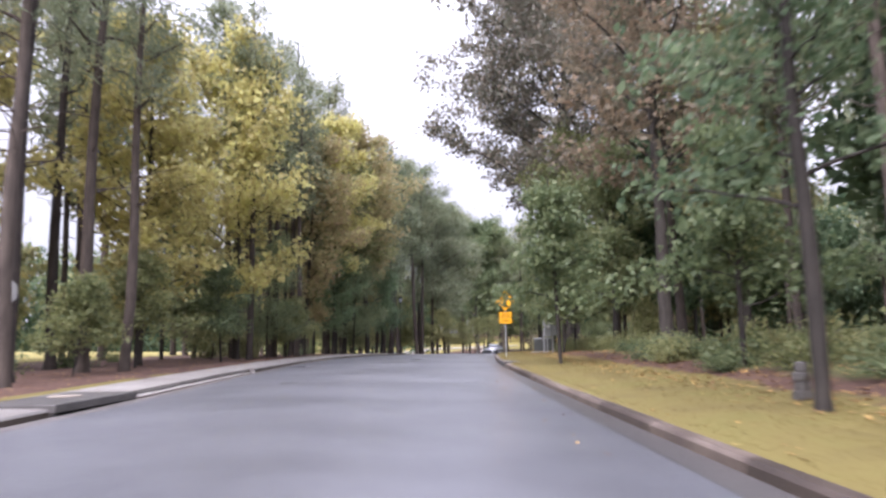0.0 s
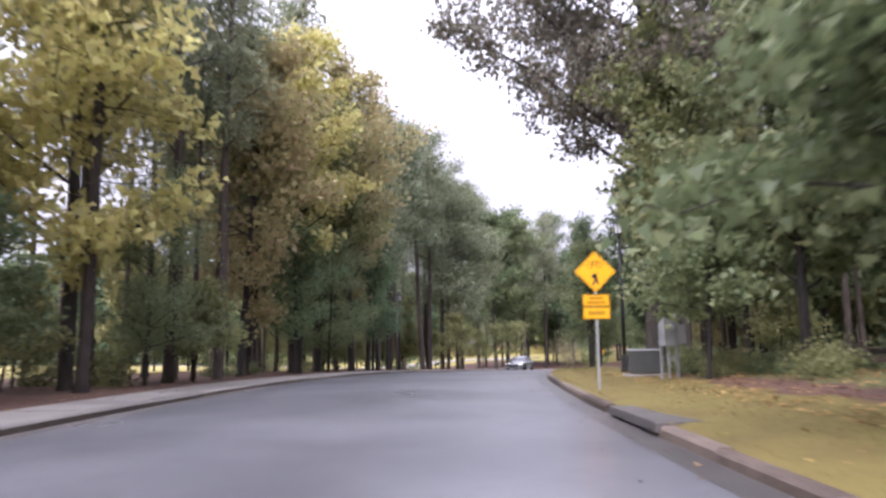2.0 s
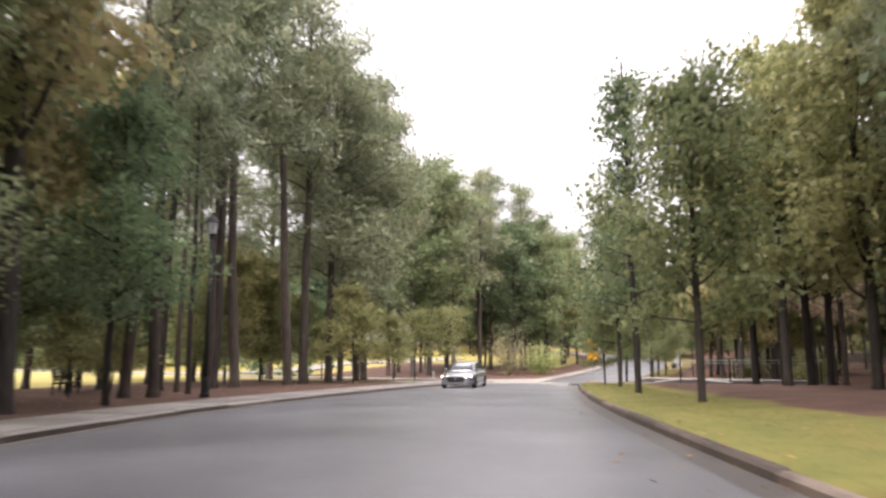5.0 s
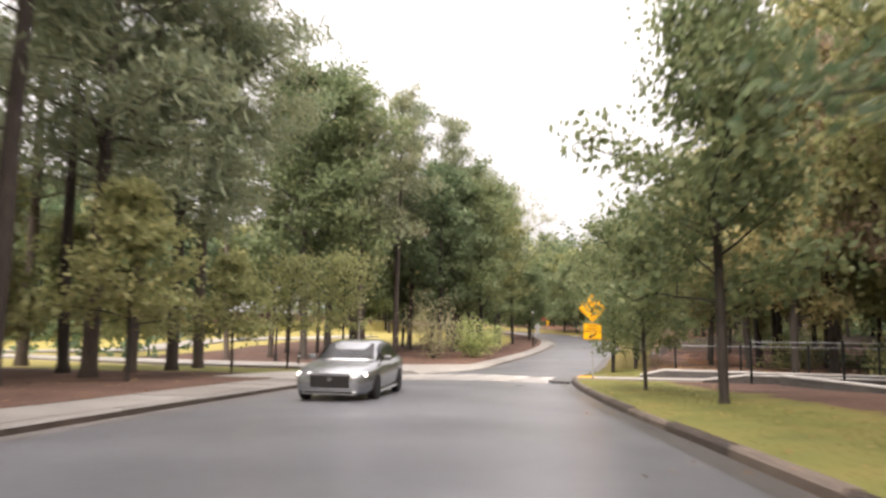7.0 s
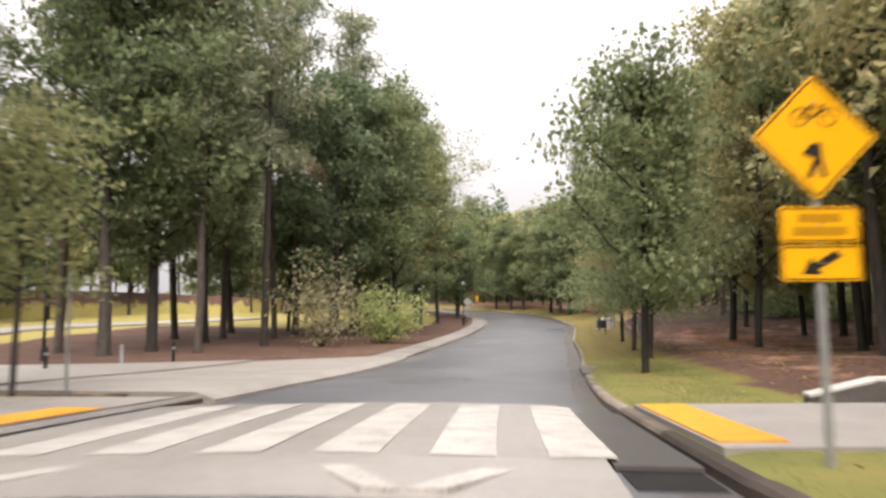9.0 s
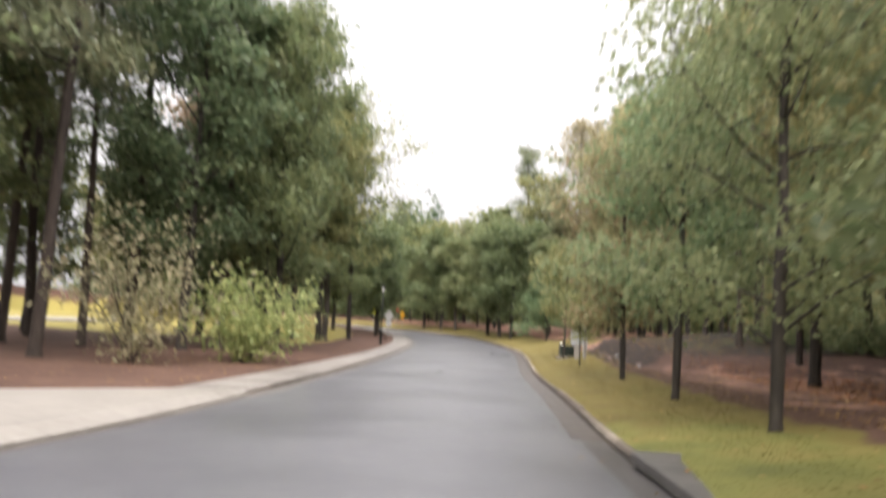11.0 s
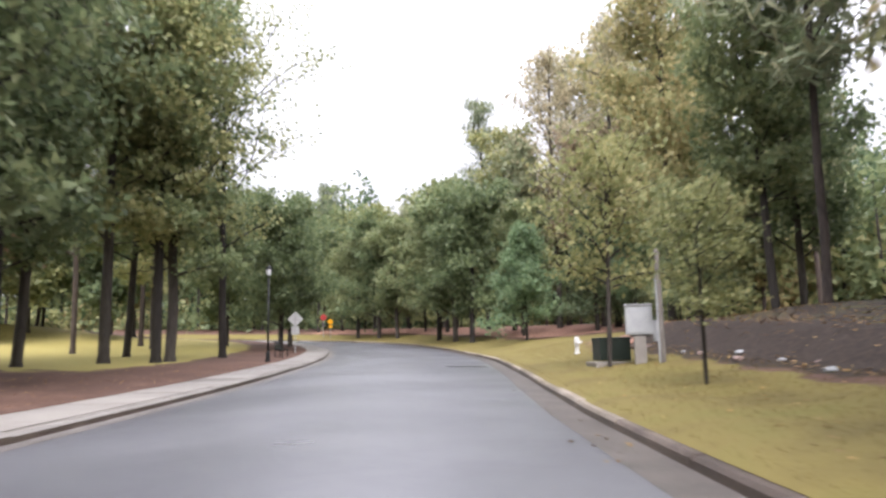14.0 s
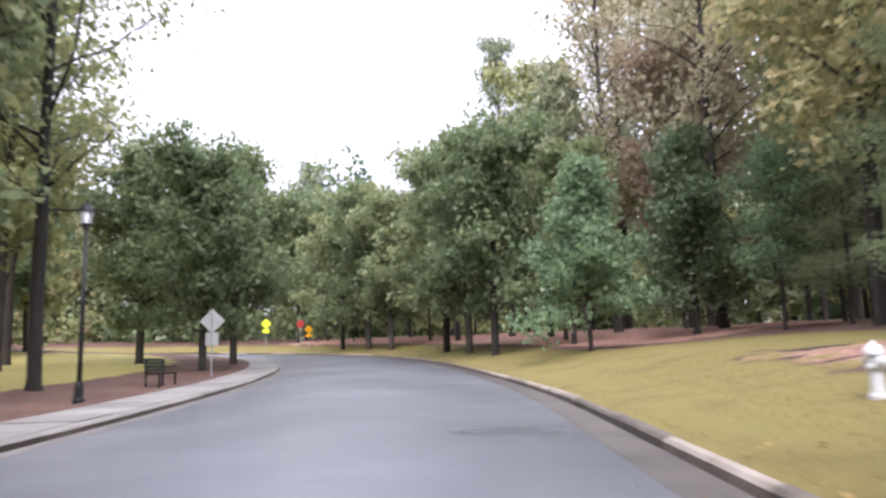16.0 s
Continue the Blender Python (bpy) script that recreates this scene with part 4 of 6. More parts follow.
wood(12, (-14, 62), (11.5, 18), [GREENS, PINES, PINES, SAPLINGS], 3.2, "dark wood right of the road")
wood(17, (-16, 70), (18, 36), [FAR_GREENS, FAR_PINES], 3.4, "dark wood right of the road")
wood(9, (66, 100), (13.5, 19), [GREENS, TALLS, PINES], 3.2, "wood right of the road", (0.8, 1.0))
wood(16, (66, 122), (19, 40), [FAR_GREENS, FAR_PINES, FAR_GREENS], 3.4, "wood right of the road")
wood(8, (124, 152), (15.5, 20), [TALLS, AUTUMNS, PINES], 3.4, "wood right of the road", (0.8, 1.0))
wood(8, (134, 166), (15, 24), [FAR_PINES, PINES], 2.4, "wood right of the road")
wood(18, (116, 166), (20, 40), [FAR_GREENS, FAR_PINES], 3.6, "wood right of the road")
wood(26, (186, 235), (13, 34), [FAR_GREENS, FAR_GREENS, FAR_PINES], 3.6, "wood past the bend", (0.8, 1.1))
wood(18, (215, 275), (-40, -13), [FAR_GREENS, FAR_GREENS, FAR_PINES], 4.0, "wood past the bend", (0.75, 1.05))

wood(16, (135, 225), (-68, -48), [FAR_GREENS], 5.0, "trees at the end of the lawn", (0.8, 1.1))
# models that were not planted
for kind in KINDS:
    for ob in kind:
        if ob.name not in USED:
            for child in list(ob.children):
                bpy.data.objects.remove(child)
            bpy.data.objects.remove(ob)


def far_woods(name, label, leaf, spots, seed):
    """Distant woods: trunks and leafy crowns of many trees in one mass."""
    rng = np.random.default_rng(seed)
    pieces, cs = [], []
    for x, y, h, r in spots:
        z = ground_z(x, y)
        pieces.append(tube([(x, y, z - 0.3), (x, y, z + h * 0.45), (x, y, z + h * 0.85)], (0.22, 0.15, 0.05), 5))
        n = 100
        d = rng.normal(0, 1, (n, 3))
        d /= np.linalg.norm(d, axis=1)[:, None]
        d *= rng.uniform(0.45, 1.0, (n, 1)) ** 0.6
        cs.append(np.array([x, y, z + h * 0.56]) + d * np.array([r, r, h * 0.44]))
        u = rng.normal(0, 1, (46, 3))
        cs.append(np.array([x, y, z + 1.9]) + u * np.array([3.8, 3.8, 1.4]))
    v, f = joined(pieces)
    v2, t2 = leaves(rng, np.concatenate(cs), 0.75, 8, 0.76, 0.48, plain=True)
    me = mesh_of(name, np.concatenate([np.array(v), v2]), f + [tuple(int(i) + len(v) for i in t) for t in t2], [BARK, leaf], [0] * len(f) + [1] * len(t2))
    tagged(new(name, me), label, "woods", kind="stuff")


spots = []
# the last band is unseen woods behind the start, added for reflections
for band_s, band_l, gap, tall in (((-60, 250), (-112, -84), 8.5, (15, 23)), ((-60, 185), (41, 58), 8, (17, 25)), ((200, 300), (34, 70), 7.5, (18, 27)), ((-60, -22), (-30, 30), 7, (14, 20))):
    n = 0
    while n < (band_s[1] - band_s[0]) * (band_l[1] - band_l[0]) / gap ** 2 * (1.3 if band_l[0] < -80 else 0.85):
        n += 1
        s, l = rnd.uniform(*band_s), rnd.uniform(*band_l)
        if abs(l) < 9:
            continue
        p = place(s, l)
        if np.hypot(LINE[60:420, 0] - p.x, LINE[60:420, 1] - p.y).min() < (34 if s < 186 else 15):
            continue
        spots.append((p.x, p.y, rnd.uniform(*tall), rnd.uniform(3.2, 4.8)))
# the belt that closes the view round the far bend and behind the wood on the right
for x0, x1, y0, y1, n in ((20, 125, 226, 262, 58), (92, 114, 110, 236, 44), (70, 92, 100, 150, 18), (-75, -48, 120, 250, 46), (-60, 10, 236, 262, 22)):
    for _ in range(n):
        x, y = rnd.uniform(x0, x1), rnd.uniform(y0, y1)
        if np.hypot(LINE[:, 0] - x, LINE[:, 1] - y).min() > 15:
            tall = (19, 26) if y > 225 else (13, 20)
            spots.append((x, y, rnd.uniform(*tall), rnd.uniform(3.4, 4.8)))
rnd.shuffle(spots)
spots = [q for q in spots if all(abs(q[0] - a) + abs(q[1] - b) > 7 for a, b in ((57, 176), (58, 182), (39, 148)))]
third = len(spots) // 3
far_woods("far_woods", "distant mixed green woods beyond the lawn", GREEN_LEAF, spots[:third], 201)
far_woods("far_woods", "distant woods turning olive beyond the lawn", OLIVE_LEAF, spots[third:2 * third + 8], 202)
far_woods("far_woods", "distant woods in early autumn olive and gold", AUTUMN_LEAF, spots[2 * third + 8:2 * third + 28], 203)
far_woods("far_woods", "distant dark evergreen woods", DEEP_LEAF, spots[2 * third + 28:], 204)

# bushes and undergrowth
bush_a = bush("bush", "tall arching tan-leaved shrub in pine straw", TAN_BUSH, 301, 6.2, 2.7, 1900, 0.26, 0.12, 14)
bush_b = bush("bush", "low bright green spreading shrub in pine straw", PALE_LEAF, 302, 3.8, 2.4, 2500, 0.25, 0.13, 13)
bush_c = bush("bush", "tangled green undergrowth on the bank", OLIVE_LEAF, 303, 1.5, 1.4, 1100, 0.19, 0.10, 11)
bush_d = bush("bush", "dull green undergrowth at the edge of the wood", GREEN_LEAF, 304, 1.2, 1.3, 1000, 0.19, 0.10, 11)
for ob, x, y, size in ((bush_a, 19.0, 140.8, 1.0), (bush_b, 23.6, 142.8, 1.0)):
    ob.matrix_basis = Matrix.Translation((x, y, ground_z(x, y))) @ Matrix.Scale(size, 4)


def undergrowth(ob, s, l, size, first=[]):
    p = place(s, l)
    m = Matrix.Translation((p.x, p.y, ground_z(p.x, p.y))) @ pose(0, 0, 0, 0, 0, rnd.uniform(0, 360)) @ Matrix.Scale(size, 4)
    if ob.name in first:
        keep, ob.matrix_basis = ob.matrix_basis.copy(), Matrix()
        tagged(copy_thing(ob, m), "", "", "undergrowth on the bank")
        ob.matrix_basis = keep
    else:
        first.append(ob.name)
        ob.matrix_basis = m


for i in range(40):
    undergrowth((bush_c, bush_d)[i % 2], rnd.uniform(0, 50), rnd.uniform(9.0, 15), rnd.uniform(0.3, 0.7))
for i in range(26):
    undergrowth((bush_c, bush_d)[i % 2], rnd.uniform(14, 46), rnd.uniform(8.6, 11.5), rnd.uniform(0.3, 0.6))
for i in range(14):
    undergrowth((bush_c, bush_d)[i % 2], rnd.uniform(12, 75), rnd.uniform(-16, -10), rnd.uniform(0.5, 0.9))
for i in range(18):
    undergrowth((bush_c, bush_d)[i % 2], rnd.uniform(112, 160), rnd.uniform(16, 24), rnd.uniform(0.8, 1.5))


# ---- crossing, drives and drains ----
def patch(name, corners, mat, label, up, category="", thick=0.06, kind="structure", n=8, parent=None, on_ground=False):
    """A paved patch between four corners given as (s, l), laid on the road or the ground beside it, with real edges."""
    a, b, c, d = (np.array(q, float) for q in corners)
    bm = bmesh.new()
    grid = []
    for i in range(n + 1):
        row = []
        for j in range(n + 1):
            u, v = i / n, j / n
            q = (a * (1 - u) + b * u) * (1 - v) + (d * (1 - u) + c * u) * v
            p, t = line_at(q[0])
            z = p[2] + up + (float(cross(q[0], q[1])) if on_ground else -0.02 * min(abs(q[1]), float(half_at(q[0], q[1]))))
            row.append(bm.verts.new((p[0] + q[1] * t[1], p[1] - q[1] * t[0], z)))
        grid.append(row)
    for i in range(n):
        for j in range(n):
            bm.faces.new((grid[i][j], grid[i + 1][j], grid[i + 1][j + 1], grid[i][j + 1]))
    bmesh.ops.recalc_face_normals(bm, faces=bm.faces[:])
    if bm.faces[0].normal.z < 0:
        bmesh.ops.reverse_faces(bm, faces=bm.faces[:])
    made = bmesh.ops.extrude_face_region(bm, geom=bm.faces[:])
    bmesh.ops.translate(bm, verts=[g for g in made["geom"] if isinstance(g, bmesh.types.BMVert)], vec=(0, 0, -thick))
    bmesh.ops.recalc_face_normals(bm, faces=bm.faces[:])
    me = bpy.data.meshes.new(name)
    bm.to_mesh(me)
    bm.free()
    me.materials.append(mat)
    ob = new(name, me)
    if parent:
        ob.parent = parent
        return tagged(ob, label)
    return tagged(ob, label, category or name, kind=kind)


# raised crossing: ramp, top, ramp
TOP = 0.09
S_A, S_B, S_C, S_D = 102.7, 104.1, 109.6, 111.0
L_A, L_B = -4.22, 2.95


def crossing():
    root = tagged(new("speed_table"), "raised pale crossing table with painted white bars", "speed table", kind="structure")
    bm = bmesh.new()
    rows = []
    for s, u in ((S_A, 0.008), (S_A + 0.7, 0.05), (S_B, TOP), (106.0, TOP + 0.004), (107.8, TOP + 0.004), (S_C, TOP), (S_C + 0.7, 0.05), (S_D, 0.008)):
        row = []
        for l in np.linspace(L_A, L_B, 9):
            p, t = line_at(s)
            row.append(bm.verts.new((p[0] + l * t[1], p[1] - l * t[0], p[2] + u - 0.02 * abs(l))))
        rows.append(row)
    for a, b in zip(rows, rows[1:]):
        for i in range(8):
            bm.faces.new((a[i], a[i + 1], b[i + 1], b[i]))
    for side in (0, 8):
        low = [bm.verts.new((r[side].co.x, r[side].co.y, r[side].co.z - 0.12)) for r in rows]
        for i in range(len(rows) - 1):
            bm.faces.new((rows[i][side], rows[i + 1][side], low[i + 1], low[i]))
    bmesh.ops.recalc_face_normals(bm, faces=bm.faces[:])
    part("table_top", bm, TABLE, root)
    for i in range(6):
        l = L_A + 0.95 + i * 1.14
        patch("crossing_bar", ((104.2, l), (109.5, l), (109.5, l + 0.64), (104.2, l + 0.64)), PAINT, "white painted bar" if i == 0 else "", TOP + 0.012, thick=0.006, n=3, parent=root)
    for mid in (-2.75, 1.2):
        for d in (-1, 1):
            patch("ramp_chevron", ((S_A + 0.15, mid + d * 0.02), (S_A + 0.15, mid + d * 0.34), (S_B - 0.05, mid + d * 1.15), (S_B - 0.05, mid + d * 0.80)), PAINT, "", 0.068, thick=0.065, n=4, parent=root)
    return root


crossing()
# kerb ramps, yellow pads and the crossing's paved ends
patch("pavement", ((104.2, HALF - 0.26), (108.9, HALF - 0.26), (108.9, 22.0), (104.2, 22.0)), CONCRETE, "pale concrete path leading off the crossing", 0.065, "path", 0.2, n=14, on_ground=True)
patch("pavement", ((99.0, -4.70), (111.0, -4.46), (111.0, -8.6), (99.0, -8.6)), CONCRETE, "pale concrete landing at the crossing", 0.170, "path", 0.12, n=6)
patch("tactile_pad", ((104.5, HALF - 0.22), (108.7, HALF - 0.22), (108.7, HALF + 0.45), (104.5, HALF + 0.45)), YELLOW_PAD, "bright yellow tactile paving pad at the kerb ramp", 0.085, "tactile paving", 0.05, n=4, on_ground=True)
patch("tactile_pad", ((104.6, -5.45), (108.6, -5.35), (108.6, -4.52), (104.6, -4.62)), YELLOW_PAD, "bright yellow tactile paving pad at the kerb ramp", 0.186, "tactile paving", 0.03, n=4)
patch("kerb_ramp", ((104.0, 3.0), (108.9, 3.0), (108.9, 3.80), (104.0, 3.80)), GUTTER, "dark grey slab between crossing and kerb", 0.07, "drain plate", 0.05, n=3)
# thin near-black sheet on the road paints the shade below the slab's end
patch("kerb_ramp", ((103.2, 3.05), (103.98, 3.05), (103.98, 3.78), (103.2, 3.78)), DARK, "flat black sheet painting the shade under the end of the slab", 0.014, "drain plate", 0.01, n=3)
patch("kerb_ramp", ((103.4, -4.40), (109.4, -4.28), (109.4, -4.12), (103.4, -4.12)), DARK, "near-black gap plate between crossing and pavement", 0.10, "drain plate", 0.05, n=3)
# drive aprons on the left
PALE = material("pale_drive_concrete", [(0.20, 0.185, 0.165), (0.28, 0.262, 0.238), (0.36, 0.338, 0.308)], scale=0.4, rough=0.45, bump=0.2, bump_scale=60)
patch("driveway", ((111.6, -HALF + 0.35), (133.5, -HALF + 0.05), (128.5, -10.5), (112.3, -10.5)), PALE, "pale concrete drive apron joining the road", 0.07, "driveway", 0.25, n=14, on_ground=True)
patch("driveway", ((112.3, -10.3), (128.6, -10.3), (118.5, -30.0), (111.0, -30.0)), PALE, "pale concrete drive curving away past the bollards", 0.13, "driveway", 0.4, n=12, on_ground=True)
patch("driveway", ((111.0, -30.02), (118.5, -30.02), (108.0, -62.0), (102.0, -62.0)), PALE, "pale concrete drive running off across the lawn", 0.15, "driveway", 0.4, n=12, on_ground=True)
for corners in (((118.0, -44.0), (135.0, -37.5), (135.0, -42.5), (118.0, -49.0)), ((135.0, -37.5), (148.0, -39.0), (148.0, -43.0), (135.0, -42.5)), ((148.0, -39.0), (160.0, -33.0), (162.0, -37.0), (148.0, -43.0)), ((160.0, -33.0), (178.0, -30.0), (178.0, -33.5), (162.0, -37.0))):
    patch("park_path", corners, PALE, "pale path winding across the lawn behind the island", 0.16, "path", 0.4, n=10, on_ground=True)
BROWN = material("brown_asphalt", [(0.075, 0.058, 0.054), (0.115, 0.09, 0.084), (0.16, 0.128, 0.118)], scale=0.5, rough=0.45, bump=0.3, bump_scale=50)
patch("driveway", ((17.0, -5.27), (27.2, -5.35), (26.5, -9.6), (13.5, -9.6)), BROWN, "reddish-brown asphalt side drive meeting the road", 0.03, "driveway", 0.1, n=8)
for i, (s0, s1, l0, l1) in enumerate(((17.2, 27.2, -5.55, -5.48), (17.0, 24.0, -6.25, -6.12), (17.6, 21.5, -5.72, -6.06), (20.2, 24.2, -5.72, -6.06))):
    w = 0.16
    patch("road_line", ((s0, l0), (s1, l1), (s1, l1 + w), (s0, l0 + w)), PAINT, "worn white line at the mouth of the side drive", 0.042, "road marking", 0.008, n=4)

for i, (s0, s1, l0) in enumerate(((42.2, 42.7, -5.20), (43.5, 44.0, -5.28), (45.0, 45.5, -5.05), (45.6, 46.2, -5.15))):
    patch("road_line", ((s0, l0), (s1, l0 - 0.04), (s1, l0 + 0.05), (s0, l0 + 0.09)), PAINT, "short worn white dash near the gutter", 0.010, "road marking", 0.006, n=2)


def drain(s, side, length=3.1, depth=2.0):
    """A kerb inlet: concrete lid with an iron cover over a dark slot."""
    e = side * float(half_at(s, side))
    root = tagged(new("storm_drain"), "kerb storm drain with a concrete lid and dark opening", "storm drain")
    root.matrix_world = facing(s, e)
    x = side
    part("lid", box(depth, length, 0.16, (x * (depth / 2 - 0.04), 0, 0.12), 0.025), INLET, root)
    # solid near-black block paints the shade inside the drain opening
    part("throat", box(0.5, length - 0.3, 0.16, (x * 0.32, 0, -0.05)), DARK, root, "black block painting the shade under the lid")
    for y in (-length / 2 + 0.08, 0.15, length / 2 - 0.08):
        part("support", box(0.16, 0.14, 0.22, (x * 0.10, y, -0.03), 0.01), INLET, root)
    part("manhole_cover", lathe([(0.33, 0.0), (0.33, 0.02), (0.30, 0.028), (0.0001, 0.03)], 24, at=(x * (depth - 0.75), 0.3, 0.195)), KERB, root, "round rusty iron cover")
    return root


drain(31.8, 1)
drain(123.4, 1, 3.2, 2.2)
drain(14.9, -1, 3.6, 1.6)


# ---- signs ----
def rounded(w, h, r=0.04, turn=0.0):
    pts = []
    for cx, cz, a0 in ((w / 2 - r, h / 2 - r, 0), (-w / 2 + r, h / 2 - r, 90), (-w / 2 + r, -h / 2 + r, 180), (w / 2 - r, -h / 2 + r, 270)):
        for k in range(4):
            a = radians(a0 + 30 * k)
            x, z = cx + r * math.cos(a), cz + r * math.sin(a)
            c, s_ = math.cos(radians(turn)), math.sin(radians(turn))
            pts.append((x * c - z * s_, x * s_ + z * c))
    return pts


def ring(r0, r1, n=20):
    """Two half rings joined as one flat loop, for wheels on a sign."""
    out = [(r1 * math.cos(2 * math.pi * k / n), r1 * math.sin(2 * math.pi * k / n)) for k in range(n + 1)]
    return out + [(r0 * math.cos(2 * math.pi * k / n), r0 * math.sin(2 * math.pi * k / n)) for k in range(n, -1, -1)]


def bar(x0, z0, x1, z1, w):
    d = Vector((x1 - x0, z1 - z0)).normalized() * (w / 2)
    return [(x0 - d.y, z0 + d.x), (x0 + d.y, z0 - d.x), (x1 + d.y, z1 - d.x), (x1 - d.y, z1 + d.x)]


def frame_line(w, h, t, turn=0.0):
    o, i = rounded(w, h, 0.035, turn), rounded(w - 2 * t, h - 2 * t, 0.025, turn)
    return o + [o[0], i[0]] + i[::-1]


def post(bm, z, w=0.055):
    """A folded steel U-channel."""
    for x, y, sx, sy in ((0, 0.0, w, 0.006), (-w / 2, 0.018, 0.006, 0.036), (w / 2, 0.018, 0.006, 0.036)):
        box(sx, sy, z + 0.4, (x, 0.02 + y, z / 2 - 0.2), bm=bm)
    return bm


def crossing_sign(x, y, turn, arrow, up=0.0):
    root = thing("crossing_sign", Matrix.Translation((x, y, ground_z(x, y) + up)) @ pose(0, 0, 0, 0, 0, turn),
                 "yellow diamond trail crossing sign with two plates on a steel post", "sign", "crossing signs")
    part("post", post(bmesh.new(), 3.35), STEEL, root)
    z = 2.85
    diamond = part("diamond", plate(rounded(0.76, 0.76, 0.04, 45), 0.004, at=(0, 0, z)), SIGN_YELLOW, root)
    part("border", plate(frame_line(0.72, 0.72, 0.013, 45), 0.002, at=(0, -0.004, z)), SIGN_BLACK, diamond, "thin black border")
    for dx in (-0.12, 0.12):
        part("wheel_symbol", plate([(px + dx, pz + 0.17) for px, pz in ring(0.068, 0.08)], 0.002, at=(0, -0.004, z)), SIGN_BLACK, diamond)
    for q in ((-0.12, 0.17, -0.05, 0.26), (-0.05, 0.26, 0.08, 0.26), (-0.05, 0.26, 0.01, 0.17), (0.01, 0.17, 0.08, 0.26), (0.08, 0.28, 0.12, 0.17), (-0.12, 0.17, 0.01, 0.17)):
        part("symbol_bar", plate(bar(*q, 0.014), 0.002, at=(0, -0.0045, z)), SIGN_BLACK, diamond)
    part("symbol_body", plate([(-0.035, -0.05), (0.045, -0.05), (0.055, -0.20), (0.09, -0.33), (0.055, -0.34), (0.015, -0.22), (-0.05, -0.35), (-0.085, -0.33), (-0.015, -0.18), (-0.10, -0.12), (-0.11, -0.14)], 0.002, at=(0, -0.005, z)), SIGN_BLACK, diamond, "plain black shape")
    for k, zz in enumerate((2.12, 1.80)):
        pl = part("plate", plate(rounded(0.68, 0.30, 0.03), 0.004, at=(0, 0, zz)), SIGN_YELLOW, root)
        part("plate_border", plate(frame_line(0.655, 0.275, 0.010), 0.002, at=(0, -0.004, zz)), SIGN_BLACK, pl)
        if k == 1 and arrow:
            part("arrow", plate([(0.16, 0.07), (0.12, 0.105), (-0.06, 0.00), (-0.09, 0.05), (-0.17, -0.09), (0.0, -0.09), (-0.03, -0.05), (0.17, 0.055)], 0.002, at=(0, -0.005, zz)), SIGN_BLACK, pl, "black slanted arrow")
        else:
            for j, (w, dz) in enumerate(((0.36, 0.055), (0.46, -0.055)) if k == 0 else ((0.44, 0.0),)):
                part("writing_bar", plate(rounded(w, 0.07 if k == 0 else 0.10, 0.01), 0.002, at=(0, -0.004, zz + dz)), FADED, pl, "faded unreadable line of writing")
    for zz in (3.15, 2.55, 2.12, 1.80):
        part("bolt", lathe([(0.012, 0), (0.012, 0.008), (0.001, 0.009)], 8), STEEL, root).matrix_local = Matrix.Translation((0, -0.005, zz)) @ pose(0, 0, 0, 90, 0, 0)
    return root


FADED = material("faded_sign_ink", [(0.36, 0.17, 0.008), (0.48, 0.23, 0.01)], scale=12, rough=0.4)
crossing_sign(3.36, 37.86, 0.0, False, 0.12)
crossing_sign(16.2, 99.6, -17.0, True, -0.12)


def sign_back(x, y, turn):
    root = thing("sign_back", Matrix.Translation((x, y, ground_z(x, y))) @ pose(0, 0, 0, 0, 0, turn), "bare grey back of a diamond sign with a plate", "sign")
    part("post", post(bmesh.new(), 2.9), STEEL, root)
    part("diamond", plate(rounded(0.80, 0.80, 0.04, 45), 0.004, at=(0, 0.066, 2.42)), SIGN_BACK, root)
    part("plate", plate(rounded(0.58, 0.58, 0.03), 0.004, at=(0, 0.066, 1.62)), SIGN_BACK, root)
    for zz in (2.7, 2.15, 1.8, 1.45):
        part("bolt", box(0.05, 0.02, 0.02, (0, 0.01, zz)), STEEL, root)
    return root


sign_back(44.55, 180.8, -28)


def stop_back(s, l, turn, front, name="stop_sign", label="grey back of an octagonal stop sign on a steel post"):
    root = thing(name, facing(s, l, turn), label, "sign")
    part("post", post(bmesh.new(), 2.95), STEEL, root)
    pts = [(0.41 * math.cos(radians(22.5 + 45 * k)), 0.41 * math.sin(radians(22.5 + 45 * k))) for k in range(8)]
    part("octagon", plate(pts, 0.004, at=(0, 0.07 if front is SIGN_BACK else 0.0, 2.5)), front, root)
    part("bolt", box(0.05, 0.02, 0.02, (0, 0.01, 2.7)), STEEL, root)
    return root


SIGN_RED = material("sign_red", [(0.28, 0.03, 0.03), (0.36, 0.045, 0.04)], scale=4, rough=0.4)
SIGN_LIME = material("sign_lime", [(0.55, 0.62, 0.02), (0.66, 0.72, 0.04)], scale=4, rough=0.4)
stop_back(19.0, -9.9, 0, SIGN_BACK)


def small_sign(x, y, turn, mat, size, z, label):
    root = thing("road_sign", Matrix.Translation((x, y, ground_z(x, y))) @ pose(0, 0, 0, 0, 0, turn), label, "sign")
    part("post", post(bmesh.new(), z + 0.4), STEEL, root)
    part("plate", plate(rounded(size, size, 0.04, 45), 0.004, at=(0, 0, z)), mat, root)
    part("lower_plate", plate(rounded(size * 0.9, size * 0.5, 0.02), 0.004, at=(0, 0, z - size * 1.0)), mat, root)
    return root


small_sign(57.7, 222.9, -12, SIGN_LIME, 0.76, 2.6, "lime yellow warning sign far along the road")
small_sign(60.4, 216.8, -12, SIGN_YELLOW, 0.6, 2.0, "yellow warning sign far along the road")
octo = stop_back(0, 0, 0, SIGN_RED, "stop_sign", "small red stop sign far along the road")
